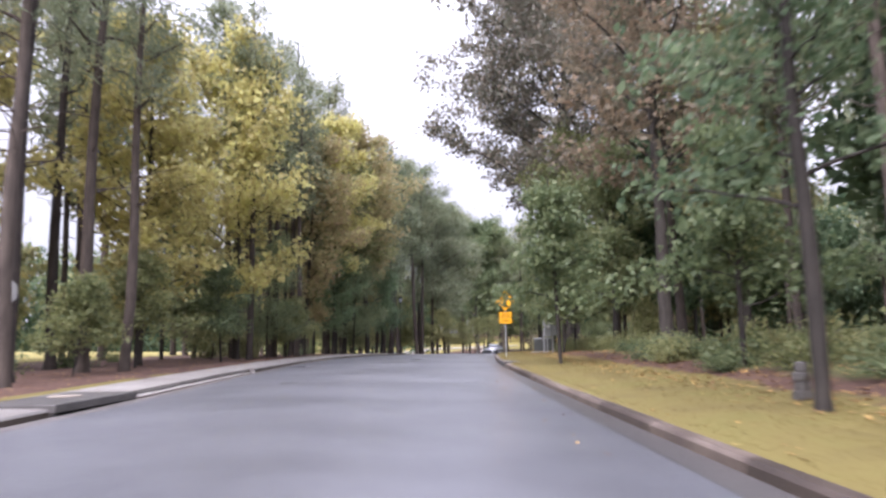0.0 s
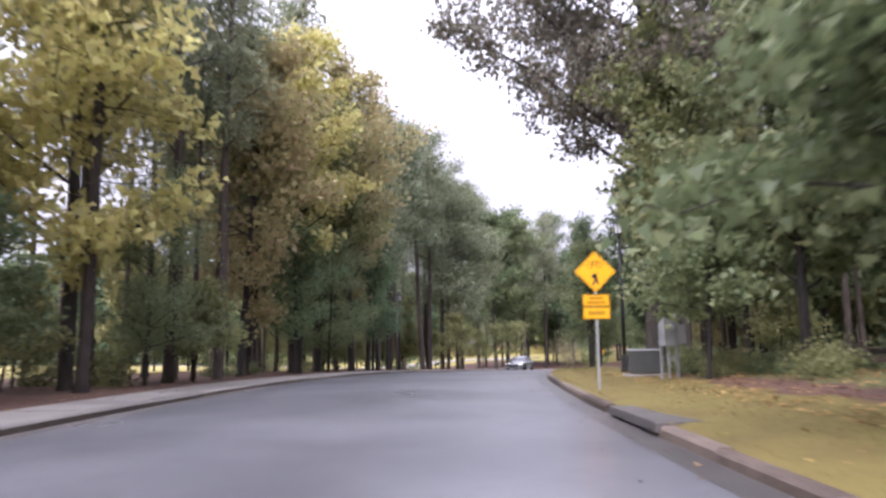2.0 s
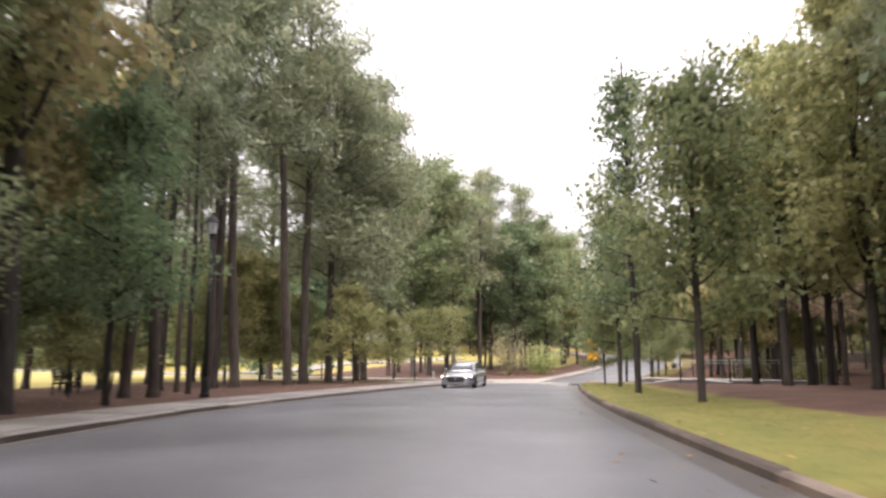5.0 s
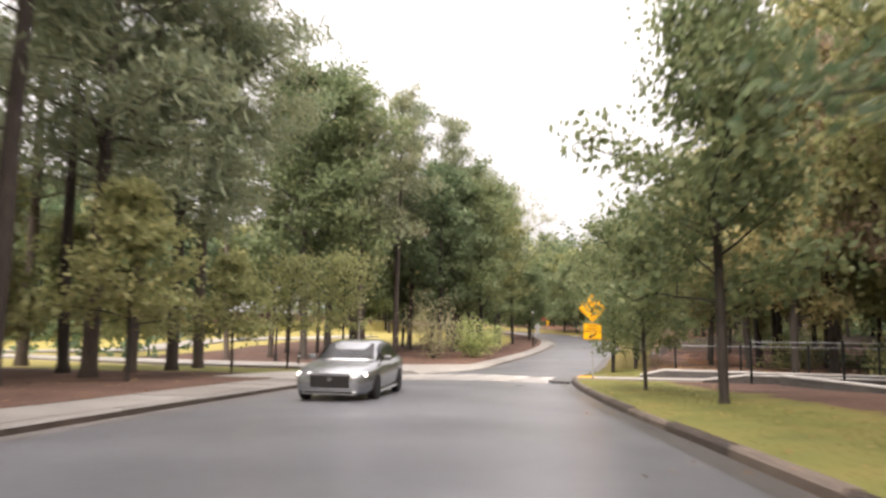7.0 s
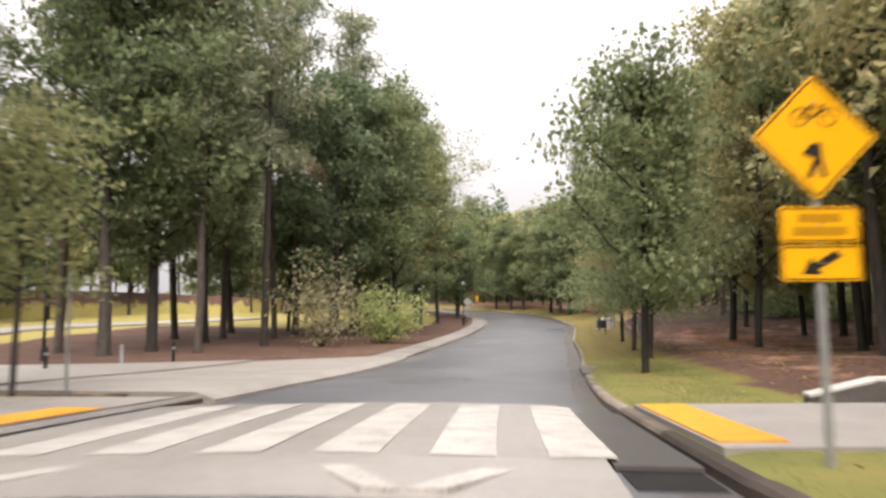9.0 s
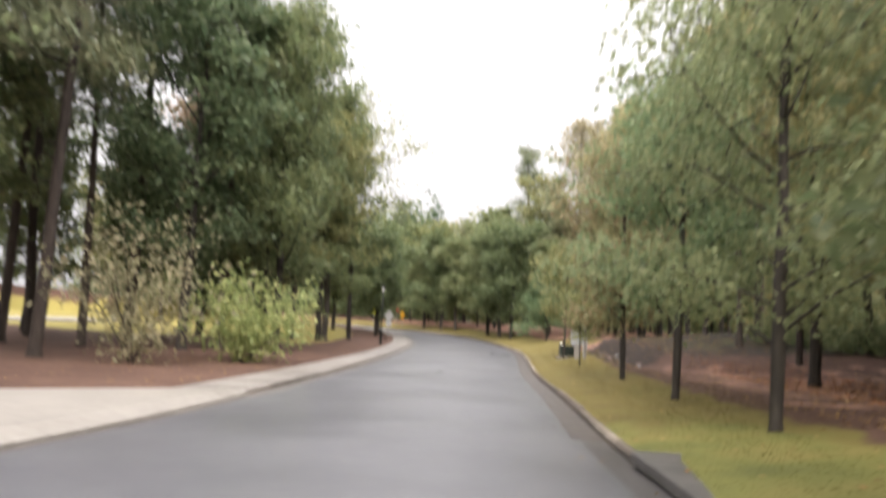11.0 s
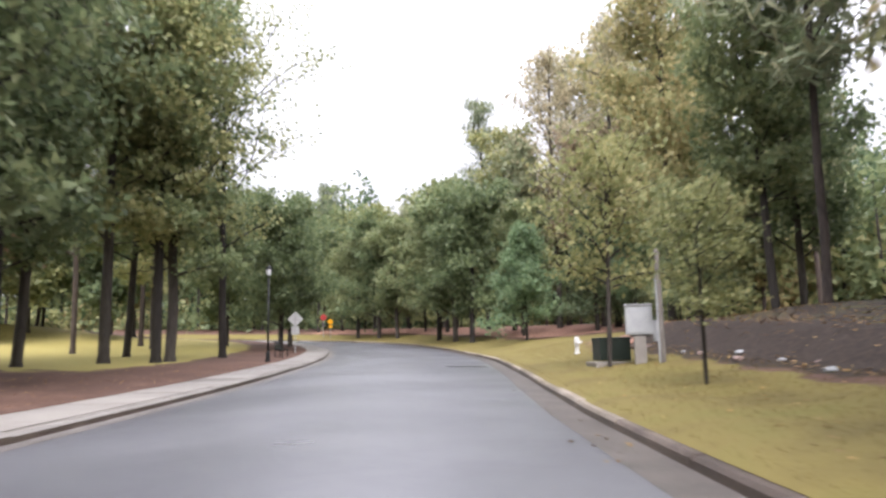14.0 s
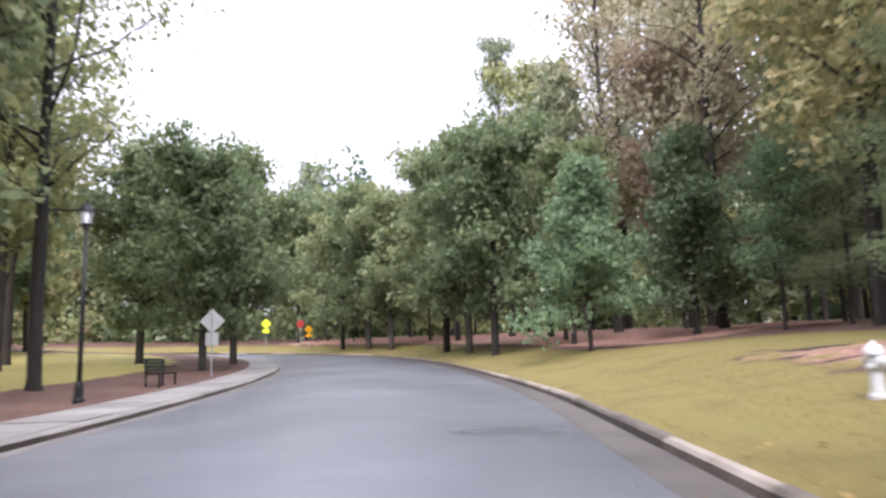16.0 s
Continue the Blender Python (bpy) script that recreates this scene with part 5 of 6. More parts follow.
octo.matrix_world = Matrix.Translation((60.1, 218.6, ground_z(60.1, 218.6))) @ pose(0, 0, 0, 0, 0, -12)


# ---- lamps ----
def lamp_post(m, height=6.1):
    root = thing("lamp_post", m, "black lantern lamp post with a clear frosted glass head", "street lamp", "park lamp posts")
    h = height - 0.95
    part("base", lathe([(0.17, -0.2), (0.17, 0.12), (0.14, 0.16), (0.125, 0.55), (0.10, 0.62), (0.085, 0.70)], 16), LAMP_BLACK, root, smooth=False)
    part("shaft", lathe([(0.075, 0.65), (0.07, h * 0.5), (0.058, h)], 14), LAMP_BLACK, root, smooth=True)
    part("collar", lathe([(0.06, h - 0.02), (0.10, h + 0.02), (0.075, h + 0.08), (0.12, h + 0.14), (0.15, h + 0.16)], 14), LAMP_BLACK, root)
    glass = part("glass", lathe([(0.13, h + 0.15), (0.20, h + 0.55)], 6), LAMP_GLASS, root, "frosted glass panes")
    for k in range(6):
        a = radians(60 * k)
        q = tube([(0.135 * math.cos(a), 0.135 * math.sin(a), h + 0.15), (0.207 * math.cos(a), 0.207 * math.sin(a), h + 0.56)], (0.012, 0.012), 5)
        ob = new("frame_bar", mesh_of("frame_bar", *q, [LAMP_BLACK]))
        ob.parent = root
    part("cap", lathe([(0.24, h + 0.55), (0.245, h + 0.58), (0.15, h + 0.72), (0.07, h + 0.80), (0.05, h + 0.86)], 12), LAMP_BLACK, root)
    part("finial", lathe([(0.02, h + 0.85), (0.035, h + 0.90), (0.008, h + 0.97)], 8), LAMP_BLACK, root)
    return root


def lamp_at(x, y, height=6.1):
    return lamp_post(Matrix.Translation((x, y, ground_z(x, y))), height)


first_lamp = lamp_at(-4.6, 77.9, 6.4)
for x, y, size in ((6.6, 48.7, 1.0), (39.1, 168.0, 0.80), (4.5, 134.0, 1.0)):
    copy_thing(first_lamp, Matrix.Translation((x, y, ground_z(x, y))) @ Matrix.Scale(size, 4))


# ---- benches ----
def bench(m, label):
    root = thing("park_bench", m, label, "bench", "park benches")
    for i in range(4):
        part("seat_slat", box(1.8, 0.10, 0.03, (0, -0.17 + 0.115 * i, 0.45), 0.008), BOX_DARK, root)
    for i in range(4):
        part("back_slat", box(1.8, 0.03, 0.10, (0, 0.27 + 0.02 * i, 0.55 + 0.115 * i), 0.008), BOX_DARK, root)
    for x in (-0.72, 0.72):
        bm = box(0.06, 0.06, 0.6, (x, -0.15, 0.15), 0.006)
        box(0.06, 0.06, 1.1, (x, 0.30, 0.36), 0.006, bm=bm)
        box(0.06, 0.52, 0.05, (x, 0.07, 0.42), 0.006, bm=bm)
        part("leg_frame", bm, LAMP_BLACK, root)
    for x in (-0.86, 0.86):
        part("armrest", box(0.05, 0.5, 0.035, (x, 0.05, 0.66), 0.008), LAMP_BLACK, root)
    return root


bench_one = bench(Matrix.Translation((41.85, 174.7, ground_z(41.85, 174.7))) @ pose(0, 0, 0, 0, 0, 62), "dark green slatted park bench on pine straw")
copy_thing(bench_one, Matrix.Translation((-10.2, 81.0, ground_z(-10.2, 81.0))) @ pose(0, 0, 0, 0, 0, 95))


# ---- service boxes ----
def transformer(x, y, turn, w, d, h, mat, label, lid=None):
    root = thing("utility_box", Matrix.Translation((x, y, ground_z(x, y))) @ pose(0, 0, 0, 0, 0, turn), label, "utility box")
    part("pad", box(w + 0.35, d + 0.35, 0.25, (0, 0, -0.07), 0.02), CONCRETE, root, "low concrete pad")
    part("body", box(w, d, h, (0, 0, 0.10 + h / 2), 0.03), mat, root)
    part("lid", box(w + 0.04, d + 0.04, 0.07, (0, 0, 0.10 + h + 0.01), 0.025), lid or mat, root)
    part("door_seam", box(0.012, 0.008, h * 0.85, (0, -d / 2 - 0.002, 0.10 + h * 0.45)), SIGN_BLACK, root)
    part("handle", box(0.05, 0.04, 0.16, (0.08, -d / 2 - 0.015, 0.10 + h * 0.5), 0.008), STEEL, root)
    part("notice", plate(rounded(0.20, 0.26, 0.01), 0.003, at=(-w * 0.28, -d / 2 - 0.004, 0.10 + h * 0.6)), CABINET, root, "small pale notice")
    return root


transformer(6.2, 44.2, 80, 1.05, 1.1, 0.74, BOX_GREY, "weathered grey-green steel transformer box with a pale lid", CABINET)
transformer(43.7, 147.3, 62, 1.0, 0.9, 0.62, BOX_DARK, "dark green steel utility box on a concrete pad")


def meter_stand(x, y, turn, label):
    root = thing("meter_stand", Matrix.Translation((x, y, ground_z(x, y))) @ pose(0, 0, 0, 0, 0, turn), label, "electric meter")
    for k in (-0.28, 0.28):
        part("leg", box(0.075, 0.075, 2.0, (k, 0.10, 0.9), 0.01), STEEL, root)
    part("rail", box(0.8, 0.05, 0.08, (0, 0.03, 1.75), 0.008), STEEL, root)
    part("rail", box(0.8, 0.05, 0.08, (0, 0.03, 1.05), 0.008), STEEL, root)
    part("cabinet", box(0.42, 0.24, 0.80, (-0.18, -0.12, 1.35), 0.02), CABINET, root)
    part("cabinet", box(0.30, 0.20, 0.55, (0.24, -0.10, 1.30), 0.02), CABINET, root)
    part("meter", lathe([(0.09, 0), (0.09, 0.06), (0.075, 0.11), (0.001, 0.115)], 16), LAMP_GLASS, root, "round glass meter").matrix_local = Matrix.Translation((-0.18, -0.24, 1.5)) @ pose(0, 0, 0, 90, 0, 0)
    part("conduit", lathe([(0.03, -0.2), (0.03, 1.0)], 8, at=(-0.18, -0.1, 0)), STEEL, root)
    return root


meter_stand(6.1, 40.9, 20, "grey electric meter cabinets on steel legs")


def control_cabinet(x, y, turn):
    root = thing("control_cabinet", Matrix.Translation((x, y, ground_z(x, y))) @ pose(0, 0, 0, 0, 0, turn) @ Matrix.Scale(0.76, 4), "grey steel control cabinet raised on a concrete pedestal", "cabinet")
    part("pedestal", box(0.42, 0.40, 1.1, (0, 0, 0.42), 0.02), CONCRETE, root)
    part("bracket", box(0.7, 0.36, 0.10, (0, 0, 0.98), 0.01), SIGN_BLACK, root)
    part("body", box(0.95, 0.42, 1.05, (0, 0, 1.55), 0.025), CABINET, root)
    part("door", box(0.80, 0.02, 0.92, (-0.03, -0.22, 1.55), 0.008), CABINET, root)
    part("roof", box(1.02, 0.50, 0.05, (0, -0.01, 2.10), 0.015), CABINET, root)
    part("handle", box(0.03, 0.03, 0.14, (0.30, -0.245, 1.55), 0.006), STEEL, root)
    part("side_box", box(0.28, 0.30, 0.75, (0.62, 0.05, 1.15), 0.015), CABINET, root)
    return root


control_cabinet(43.3, 145.7, -40)
root = thing("wooden_post", Matrix.Translation((43.2, 144.8, ground_z(43.2, 144.8))), "weathered grey wooden service post", "post")
part("shaft", lathe([(0.085, -0.3), (0.08, 1.6), (0.07, 2.95), (0.05, 3.0)], 10), POST_WOOD, root)
part("conduit", lathe([(0.025, -0.2), (0.025, 2.2)], 8, at=(-0.10, 0, 0)), CABINET, root)


def hydrant(x, y):
    root = thing("fire_hydrant", Matrix.Translation((x, y, ground_z(x, y))) @ pose(0, 0, 0, 0, 0, -30) @ Matrix.Scale(0.70, 4), "silver painted fire hydrant standing in mown grass", "fire hydrant")
    part("barrel", lathe([(0.17, -0.1), (0.17, 0.05), (0.12, 0.07), (0.115, 0.48), (0.15, 0.50), (0.15, 0.56), (0.125, 0.58), (0.125, 0.74)], 18), HYDRANT, root)
    part("bonnet", lathe([(0.165, 0.74), (0.165, 0.79), (0.14, 0.86), (0.08, 0.92), (0.03, 0.94), (0.03, 0.99), (0.001, 1.0)], 18), HYDRANT, root)
    for turn in (0, 90, 180):
        noz = part("nozzle", lathe([(0.06, 0.08), (0.06, 0.19), (0.085, 0.19), (0.085, 0.25), (0.03, 0.26), (0.03, 0.29), (0.001, 0.295)], 12), HYDRANT, root)
        noz.matrix_local = Matrix.Translation((0, 0, 0.64)) @ pose(0, 0, 0, 90, 0, turn)
    for k in range(6):
        a = radians(60 * k)
        part("bolt", box(0.025, 0.025, 0.03, (0.15 * math.cos(a), 0.15 * math.sin(a), 0.065)), HYDRANT, root)
    return root


hydrant(47.43, 153.35)


# ---- parapets and fence by the path ----
def parapet(points, label, height=0.55, thick=0.28):
    root = thing("parapet_wall", Matrix(), label, "low wall", "path parapets")
    for a, b in zip(points, points[1:]):
        pa, pb = place(*a[:2]), place(*b[:2])
        d = Vector((pb.x - pa.x, pb.y - pa.y, 0))
        ang = math.degrees(math.atan2(d.y, d.x))
        mid = (pa + pb) / 2
        za, zb = a[2], b[2]
        for nm, w, lo, mat in (("wall_body", thick, -0.5, INLET), ("coping", thick + 0.04, None, WHITE_CAP)):
            bm = bmesh.new()
            vs = []
            for x, z in ((-d.length / 2, za), (d.length / 2, zb)):
                low, high = (lo, z) if lo is not None else (z, z + 0.065)
                vs += [bm.verts.new((x, y, q)) for y in (-w / 2, w / 2) for q in (low, high)]
            for f in ((0, 1, 3, 2), (4, 6, 7, 5), (0, 4, 5, 1), (2, 3, 7, 6), (1, 5, 7, 3), (0, 2, 6, 4)):
                bm.faces.new([vs[i] for i in f])
            bmesh.ops.recalc_face_normals(bm, faces=bm.faces[:])
            bmesh.ops.bevel(bm, geom=bm.edges[:], offset=0.012, segments=1, affect="EDGES")
            part(nm, bm, mat, root).matrix_local = Matrix.Translation((mid.x, mid.y, mid.z)) @ pose(0, 0, 0, 0, 0, ang)
    return root


WHITE_CAP = material("pale_coping", [(0.40, 0.39, 0.37), (0.54, 0.525, 0.50)], scale=1.5, rough=0.5, bump=0.2)
parapet(((109.3, 6.8, 0.12), (109.3, 7.8, 0.36), (109.0, 18.5, 0.30)), "low concrete parapet with a white coping beside the path")
parapet(((103.6, 8.6, 0.06), (103.4, 10.0, 0.26), (102.2, 15.0, 0.24)), "low concrete parapet with a white coping beside the path")
parapet(((102.0, 11.0, 0.24), (97.5, 12.6, 0.18)), "low concrete wing wall running down from the path")


def fence(s0, l0, s1, l1, n):
    root = thing("path_fence", Matrix(), "black steel post and rail fence behind the parapet", "fence")
    tops = []
    for i in range(n):
        u = i / (n - 1)
        p = place(s0 + (s1 - s0) * u, l0 + (l1 - l0) * u)
        part("fence_post", lathe([(0.045, -0.2), (0.045, 1.55), (0.05, 1.56), (0.001, 1.62)], 8), LAMP_BLACK, root).matrix_local = Matrix.Translation(p)
        tops.append(p)
    for a, b in zip(tops, tops[1:]):
        for z in (0.35, 0.62, 0.90, 1.18, 1.5):
            r_ = 0.014 if z > 1.4 else 0.006
            ob = new("fence_rail", mesh_of("fence_rail", *tube([a + Vector((0, 0, z)), b + Vector((0, 0, z))], (r_, r_), 6), [STEEL if z > 1.4 else LAMP_BLACK]))
            ob.parent = root
    return root


fence(109.8, 8.4, 109.5, 19.5, 5)
fence(103.0, 10.2, 101.5, 19.0, 4)


def bollard(s, l, mat, label):
    root = thing("bollard", facing(s, l), label, "bollard", "path bollards")
    part("shaft", lathe([(0.07, -0.2), (0.07, 0.85), (0.055, 0.92), (0.001, 0.95)], 12), mat, root)
    part("band", lathe([(0.073, 0.62), (0.073, 0.72)], 12), CABINET, root, "pale reflective band")
    return root


bollard(122.0, -15.6, LAMP_BLACK, "short black bollard at the end of the path")
bollard(126.0, -15.2, CABINET, "short pale bollard at the end of the path")
bollard(129.0, -14.6, LAMP_BLACK, "short black bollard at the end of the path")


def stone_marker(s, l):
    """A little stack of rough slabs."""
    root = thing("stone_marker", facing(s, l, 15), "small stack of pale grey stone slabs on the bank", "stone marker")
    for k, (w, d, h) in enumerate(((0.24, 0.22, 0.20), (0.20, 0.19, 0.16), (0.23, 0.21, 0.14), (0.18, 0.17, 0.17))):
        z = (0.05, 0.22, 0.37, 0.52)[k]
        part("stone_slab", box(w, d, h, (0.01 * (k % 2), 0, z), 0.03, pose(0, 0, 0, 0, 0, 11 * k)), INLET, root)
    return root


stone_marker(11.3, 7.35)


def flat_stones():
    """Broken flagstones at the edge of the mulch beside the hydrant."""
    for k, (x, y, w, d, turn) in enumerate(((47.4, 151.9, 0.9, 0.6, 20), (47.1, 150.9, 0.9, 0.7, -10), (47.9, 151.2, 0.8, 0.6, 35), (47.6, 150.1, 0.9, 0.8, 60))):
        root = thing("flagstone", Matrix.Translation((x, y, ground_z(x, y) - 0.02)) @ pose(0, 0, 0, 3, 4, turn), "flat pinkish flagstone lying in brown mulch", "stone", "flagstones beside the hydrant")
        part("slab", plate([(w * 0.5 * math.cos(radians(a)) * q, d * 0.5 * math.sin(radians(a)) * q) for a, q in zip(range(0, 360, 45), (1.1, 1.2, 0.9, 1.15, 1.0, 1.2, 0.95, 1.1))], 0.09), FLAG, root).matrix_local = pose(0, 0, 0.09, -90, 0, 0)


FLAG = material("pink_flagstone", [(0.17, 0.12, 0.105), (0.26, 0.19, 0.17), (0.34, 0.26, 0.235)], scale=1.5, rough=0.5, bump=0.4, bump_scale=30)
flat_stones()


def rock(x, y, size, seed):
    rng = random.Random(seed)
    root = thing("rock", Matrix.Translation((x, y, ground_z(x, y))) @ pose(0, 0, 0, 0, 0, rng.uniform(0, 360)), "small pale rock at the foot of the brown bank", "rock", "rocks along the bank")
    bm = bmesh.new()
    bmesh.ops.create_icosphere(bm, subdivisions=2, radius=size)
    for v in bm.verts:
        k = 1 + 0.35 * noise.noise(v.co * (1.6 / size) + Vector((seed, 0, 0)))
        v.co = Vector((v.co.x * 1.3 * k, v.co.y * k, v.co.z * 0.6 * k + size * 0.25))
    part("stone", bm, FLAG if seed % 2 else CABINET, root)


for k in range(9):
    q = place(147.5 + 1.35 * k, HALF + 4.5 + 0.35 * math.sin(k * 2.3))
    rock(q.x, q.y, 0.08 + 0.05 * ((k * 7) % 4) / 3, 500 + k)


root = thing("steel_post", facing(111.8, -7.4), "thin grey steel post beside the crossing landing", "post")
part("shaft", post(bmesh.new(), 2.6), STEEL, root)
part("cap", box(0.075, 0.06, 0.03, (0, 0.03, 2.61), 0.005), STEEL, root)


# ---- car ----
CAR_PAINT = material("silver_car_paint", [(0.25, 0.26, 0.27), (0.31, 0.32, 0.335)], scale=1.2, rough=0.22, metal=0.75, spec=0.5)
CAR_GLASS = material("dark_car_glass", [(0.010, 0.012, 0.014), (0.018, 0.020, 0.022)], scale=2, rough=0.05, spec=0.9)
TYRE = material("tyre_rubber", [(0.012, 0.012, 0.012), (0.025, 0.025, 0.025)], scale=20, rough=0.85)
HEADLIGHT = material("headlight_glass", [(0.70, 0.72, 0.75), (0.85, 0.86, 0.88)], scale=6, rough=0.08, spec=0.8)
HEADLIGHT.node_tree.nodes["Principled BSDF"].inputs["Emission Color"].default_value = (1.0, 0.96, 0.88, 1)
HEADLIGHT.node_tree.nodes["Principled BSDF"].inputs["Emission Strength"].default_value = 0.8
TAIL = material("tail_glass", [(0.30, 0.01, 0.01), (0.42, 0.02, 0.02)], scale=6, rough=0.15)
CHROME = material("chrome", [(0.62, 0.63, 0.65), (0.72, 0.73, 0.75)], scale=6, rough=0.12, metal=1.0)


def loft(sections, closed=True):
    """Skins a list of equally long rings of points."""
    bm = bmesh.new()
    rings = [[bm.verts.new(p) for p in sec] for sec in sections]
    n = len(rings[0])
    for a, b in zip(rings, rings[1:]):
        for i in range(n if closed else n - 1):
            bm.faces.new((a[i], a[(i + 1) % n], b[(i + 1) % n], b[i]))
    bm.faces.new(rings[0][::-1])
    bm.faces.new(rings[-1])
    bmesh.ops.recalc_face_normals(bm, faces=bm.faces[:])
    return bm


def sedan(m):
    """Length along y, the front at -y."""
    root = thing("car", m, "silver four-door saloon car with lit headlights on the wet road", "car")

    def lower(y, w, zb, zs, zt):
        pts = [(-w * 0.86, y, zb), (-w, y, zb + 0.14), (-w * 1.0, y, zs), (-w * 0.93, y, zt - 0.05), (-w * 0.78, y, zt)]
        return pts + [(-x, yy, z) for x, yy, z in pts[::-1]]

    body = loft([lower(-2.42, 0.62, 0.30, 0.48, 0.62), lower(-2.36, 0.78, 0.22, 0.52, 0.72), lower(-2.1, 0.88, 0.19, 0.60, 0.80), lower(-1.6, 0.925, 0.18, 0.66, 0.87),
                 lower(-0.95, 0.93, 0.18, 0.72, 0.95), lower(0.0, 0.93, 0.18, 0.74, 0.95), lower(1.0, 0.93, 0.18, 0.76, 0.96), lower(1.7, 0.925, 0.20, 0.78, 0.98), lower(2.2, 0.87, 0.24, 0.78, 0.99), lower(2.40, 0.76, 0.32, 0.72, 0.94)])
    bmesh.ops.bevel(body, geom=[e for e in body.edges if e.calc_face_angle(0) > 0.5], offset=0.02, segments=2, affect="EDGES")
    part("body", body, CAR_PAINT, root, smooth=True)

    def top(y, wb, wt, zb, zt):
        pts = [(-wb, y, zb), (-(wb * 0.55 + wt * 0.45), y, zb + (zt - zb) * 0.5), (-wt, y, zt - 0.02), (-wt * 0.6, y, zt)]
        return pts + [(-x, yy, z) for x, yy, z in pts[::-1]]

    cabin = loft([top(-0.98, 0.74, 0.70, 0.90, 0.95), top(-0.30, 0.80, 0.60, 0.92, 1.34), top(0.15, 0.82, 0.60, 0.92, 1.43), top(0.75, 0.82, 0.60, 0.92, 1.44), top(1.30, 0.80, 0.57, 0.92, 1.34), top(2.0, 0.72, 0.62, 0.93, 1.0)])
    part("cabin", cabin, CAR_PAINT, root, smooth=True)
    glass = bmesh.new()
    q = [glass.verts.new(v) for v in ((-0.70, -0.95, 0.985), (0.70, -0.95, 0.985), (0.56, -0.27, 1.345), (-0.56, -0.27, 1.345))]
    glass.faces.new(q)
    bmesh.ops.solidify(glass, geom=glass.faces[:], thickness=-0.012)
    part("windscreen", glass, CAR_GLASS, root)
    glass = bmesh.new()
    q = [glass.verts.new(v) for v in ((-0.54, 1.34, 1.345), (0.54, 1.34, 1.345), (0.62, 1.95, 1.03), (-0.62, 1.95, 1.03))]
    glass.faces.new(q)
    bmesh.ops.solidify(glass, geom=glass.faces[:], thickness=-0.012)
    part("rear_window", glass, CAR_GLASS, root)
    for sx in (-1, 1):
        for y0, y1, y2, y3 in ((-0.72, -0.22, 0.32, 0.34), (0.40, 0.40, 1.18, 1.55)):
            glass = bmesh.new()
            q = [glass.verts.new(v) for v in ((sx * 0.825, y0, 0.97), (sx * 0.655, y1, 1.33), (sx * 0.645, y2, 1.37), (sx * 0.825, y3, 0.98))]
            glass.faces.new(q)
            bmesh.ops.solidify(glass, geom=glass.faces[:], thickness=0.012 * sx)
            part("side_window", glass, CAR_GLASS, root)
        part("headlight", box(0.42, 0.30, 0.10, (sx * 0.60, -2.19, 0.68), 0.03, pose(0, 0, 0, 12, 0, sx * 22)), HEADLIGHT, root, "clear headlight")
        part("tail_light", box(0.40, 0.10, 0.12, (sx * 0.60, 2.31, 0.82), 0.02, pose(0, 0, 0, 0, 0, -sx * 16)), TAIL, root, "red tail light")
        part("fog_trim", box(0.34, 0.08, 0.07, (sx * 0.60, -2.335, 0.38), 0.02, pose(0, 0, 0, 0, 0, sx * 14)), CHROME, root)
        mirror = part("mirror", box(0.20, 0.10, 0.13, (sx * 0.99, -0.62, 1.00), 0.035), CAR_PAINT, root)
        part("mirror_arm", box(0.12, 0.05, 0.04, (sx * 0.87, -0.62, 0.95), 0.01), SIGN_BLACK, root)
        for y in (-0.05, 0.92):
            part("door_handle", box(0.03, 0.18, 0.03, (sx * 0.935, y + 0.25, 0.80), 0.008), CHROME, root)
        part("sill", box(0.06, 2.4, 0.08, (sx * 0.90, 0.05, 0.22), 0.015), CHROME, root)
        for y in (-1.48, 1.40):
            wheel = part("tyre", lathe([(0.21, -0.105), (0.30, -0.11), (0.335, -0.08), (0.335, 0.08), (0.30, 0.11), (0.21, 0.105)], 28), TYRE, root, smooth=False)
            wheel.matrix_local = Matrix.Translation((sx * 0.84, y, 0.335)) @ pose(0, 0, 0, 0, 90 * sx, 0)
            rim = bmesh.new()
            lathe([(0.215, 0.02), (0.215, 0.09), (0.19, 0.10), (0.17, 0.05)], 28, rim)
            lathe([(0.055, 0.04), (0.055, 0.10), (0.001, 0.105)], 12, rim)
            for k in range(5):
                box(0.17, 0.05, 0.025, (0.115 * math.cos(radians(72 * k)), 0.115 * math.sin(radians(72 * k)), 0.085), turn=pose(0, 0, 0, 0, 0, 72 * k), bm=rim)
            part("rim", rim, CHROME, wheel, "five-spoke alloy rim")
    part("grille", box(0.96, 0.08, 0.32, (0, -2.385, 0.50), 0.04), SIGN_BLACK, root, "black grille")
    part("grille_bar", box(1.0, 0.06, 0.05, (0, -2.40, 0.665), 0.015), CHROME, root)
    part("lower_intake", box(1.1, 0.08, 0.10, (0, -2.36, 0.29), 0.02), SIGN_BLACK, root)
    part("chin_trim", box(1.25, 0.06, 0.03, (0, -2.40, 0.225), 0.01), CHROME, root)
    part("emblem", lathe([(0.05, 0), (0.05, 0.02), (0.001, 0.022)], 16), CHROME, root).matrix_local = Matrix.Translation((0, -2.43, 0.56)) @ pose(0, 0, 0, 90, 0, 0)
    part("number_plate_bar", box(0.32, 0.02, 0.15, (0, 2.43, 0.62), 0.006), CABINET, root)
    return root


p, t = line_at(94.0)
sedan(Matrix.Translation(place(94.0, -2.1)) @ pose(0, 0, 0, 0, 0, math.degrees(math.atan2(t[1], t[0])) - 90))


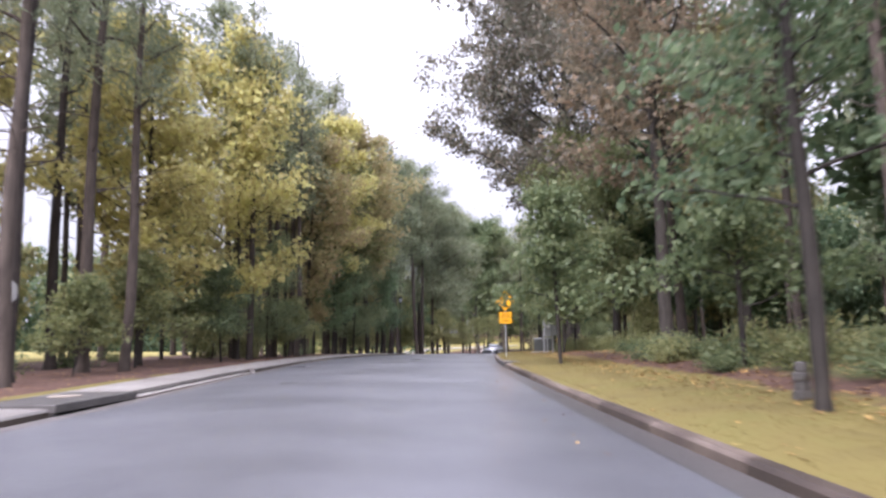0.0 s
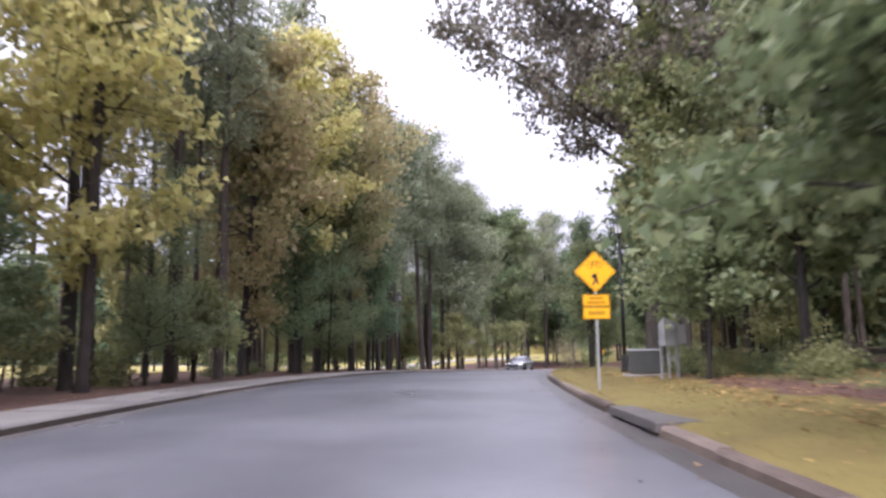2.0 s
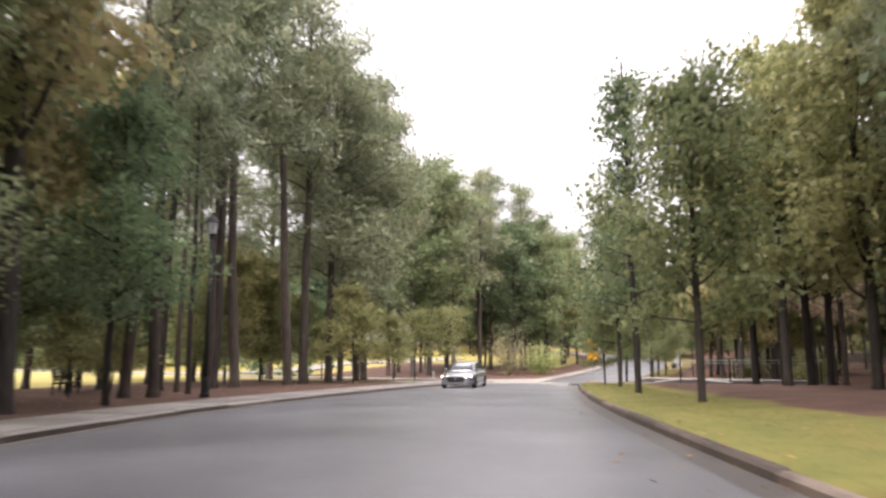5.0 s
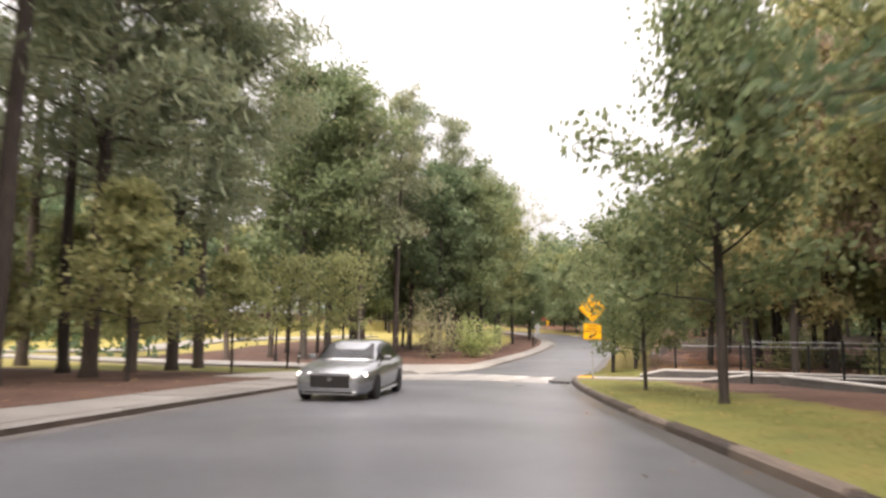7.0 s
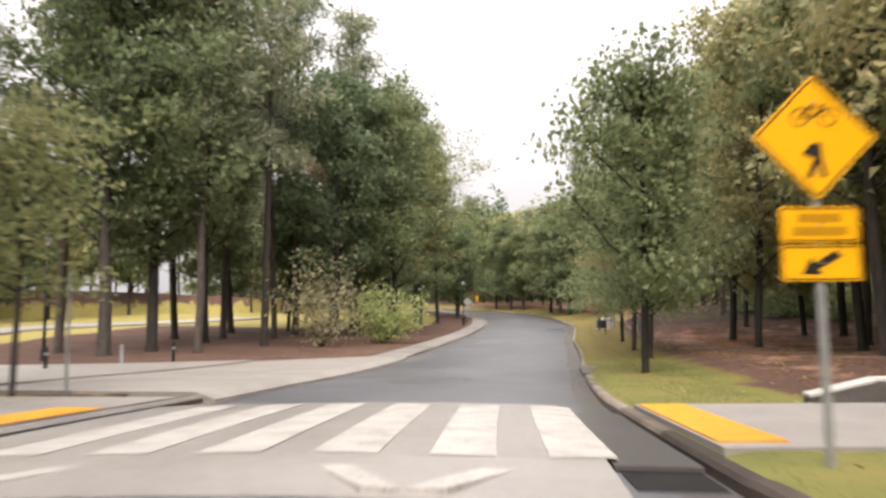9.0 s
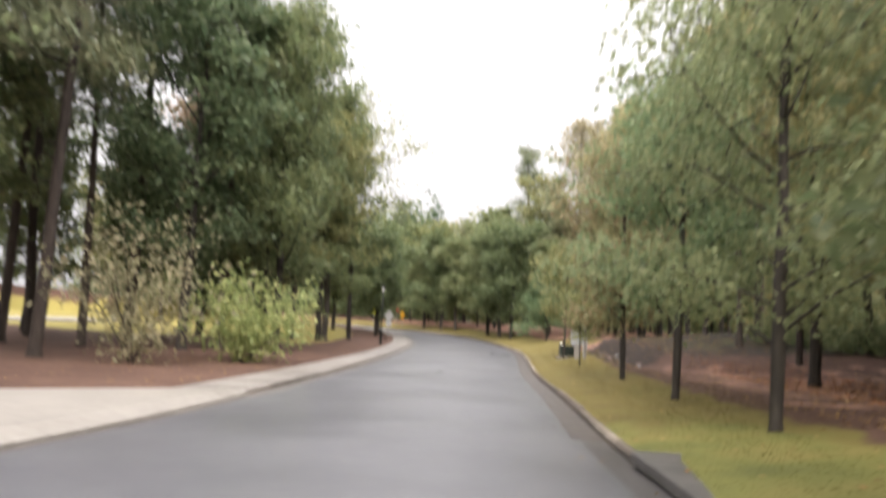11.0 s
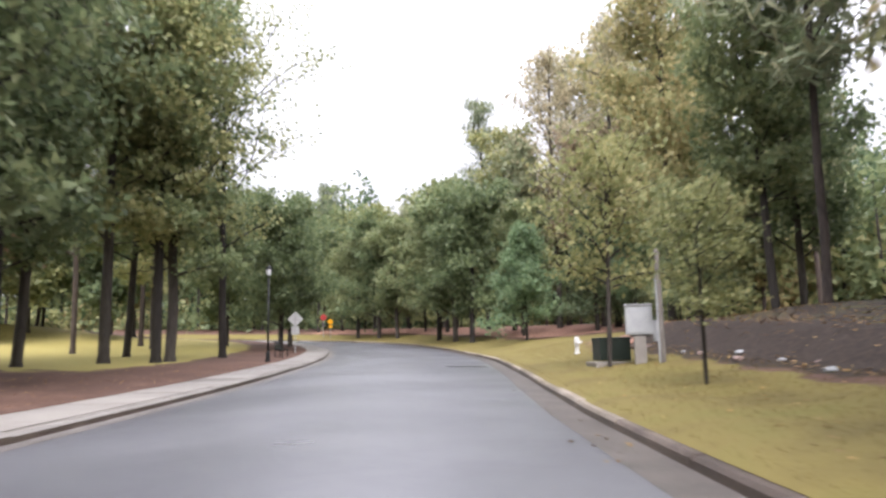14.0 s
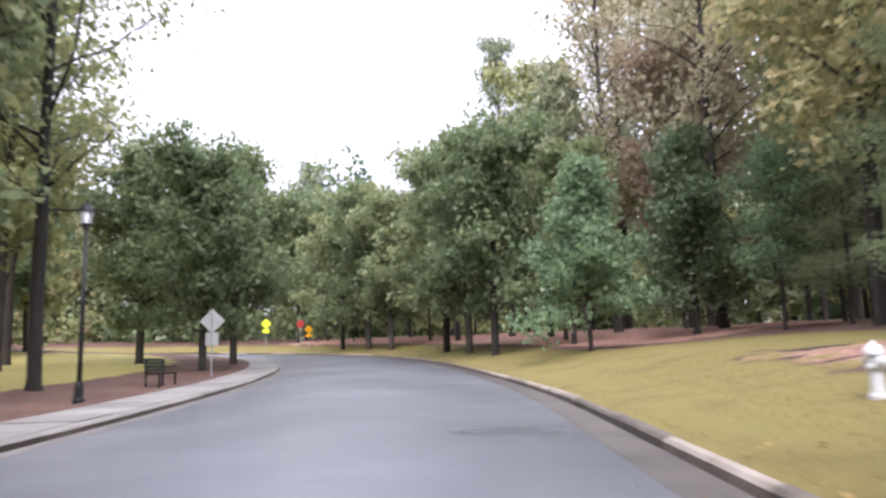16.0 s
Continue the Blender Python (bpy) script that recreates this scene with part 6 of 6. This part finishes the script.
# ---- fallen leaves ----
def fallen(name, label, mat, count, s_range, l_range, size, seed):
    rng = np.random.default_rng(seed)
    ss, ls = rng.uniform(*s_range, count), rng.uniform(*l_range, count)
    p, t = line_at(ss)
    x, y = p[:, 0] + ls * t[:, 1], p[:, 1] - ls * t[:, 0]
    z = p[:, 2] + cross(ss, ls) + 0.035
    inside = np.abs(ls) < HALF
    z = np.where(inside, z - 0.02, z)
    v, tris = leaves(rng, np.stack([x, y, z], 1), (0.0, 0.0, 0.004), 1, size, size * 0.7, 0.0, 6.0)
    v[:, 2] = np.repeat(z, 4) + (v[:, 2] - np.repeat(z, 4)) * 0.25
    tagged(new(name, quick_mesh(name, v, tris, mat)), label, "leaves", kind="stuff")


DRY_LEAF = material("dry_fallen_leaves", [(0.16, 0.085, 0.035), (0.30, 0.17, 0.06), (0.42, 0.28, 0.10)], scale=0.6, rough=0.7, island=0.7)
RUST_LEAF = material("rust_red_leaves", [(0.22, 0.075, 0.03), (0.36, 0.13, 0.04), (0.44, 0.20, 0.06)], scale=0.6, rough=0.7, island=0.7)
fallen("fallen_leaves", "brown and tan leaves lying on the bank", DRY_LEAF, 9000, (-4, 48), (6.6, 15), 0.13, 401)
fallen("fallen_leaves", "scattered dry leaves on the grass verge", DRY_LEAF, 1500, (0, 165), (4.6, 8.5), 0.10, 402)
fallen("fallen_leaves", "dry leaves along the pine straw bed", DRY_LEAF, 2600, (10, 170), (-12, -6.4), 0.10, 403)
fallen("fallen_leaves", "orange leaves drifted along the wood's edge", DRY_LEAF, 7000, (112, 168), (8.4, 17), 0.12, 404)
fallen("fallen_leaves", "rust-red leaves drifted under the trees", RUST_LEAF, 2600, (132, 146), (11, 15.5), 0.12, 406)
fallen("fallen_leaves", "a few wet leaves in the gutter", DRY_LEAF, 160, (0, 165), (3.2, 4.25), 0.09, 405)


# ---- grass blades of the mown verge ----
def blades(name, label, mat, count, s_range, l_range, size, seed):
    rng = np.random.default_rng(seed)
    ss, ls = rng.uniform(*s_range, count), rng.uniform(*l_range, count)
    ls = np.where(ls > 0, ls + half(ss) - HALF, ls)
    p, t = line_at(ss)
    c = np.stack([p[:, 0] + ls * t[:, 1], p[:, 1] - ls * t[:, 0], p[:, 2] + cross(ss, ls) + 0.02], 1)
    a, h = rng.uniform(0, 6.28, count), rng.uniform(0.5, 1.2, (count, 1)) * size
    w = np.stack([np.cos(a), np.sin(a), 0 * a], 1) * size * 0.16
    tip = c + h * np.stack([rng.normal(0, 0.45, count), rng.normal(0, 0.45, count), np.ones(count)], 1)
    v = np.stack([c - w, c + w, tip], 1).reshape(-1, 3)
    tagged(new(name, quick_mesh(name, v, np.arange(count * 3).reshape(-1, 3), mat)), label, "grass", kind="stuff")


STRAW_GRASS = material("straw_grass_blades", [(0.115, 0.092, 0.032), (0.155, 0.120, 0.042), (0.195, 0.148, 0.054)], scale=0.7, rough=0.8, island=0.5)
GREEN_GRASS = material("green_grass_blades", [(0.10, 0.105, 0.030), (0.135, 0.135, 0.040), (0.17, 0.15, 0.050)], scale=0.7, rough=0.8, island=0.5)
blades("grass_blades", "short yellowing grass of the verge", STRAW_GRASS, 26000, (3, 58), (HALF + 0.26, HALF + 3.0), 0.035, 411)
blades("grass_blades", "short green grass of the verge", GREEN_GRASS, 22000, (58, 130), (HALF + 0.26, HALF + 2.8), 0.035, 412)
blades("grass_blades", "short yellow grass around the hydrant", STRAW_GRASS, 24000, (130, 176), (HALF + 0.26, HALF + 4.6), 0.035, 413)
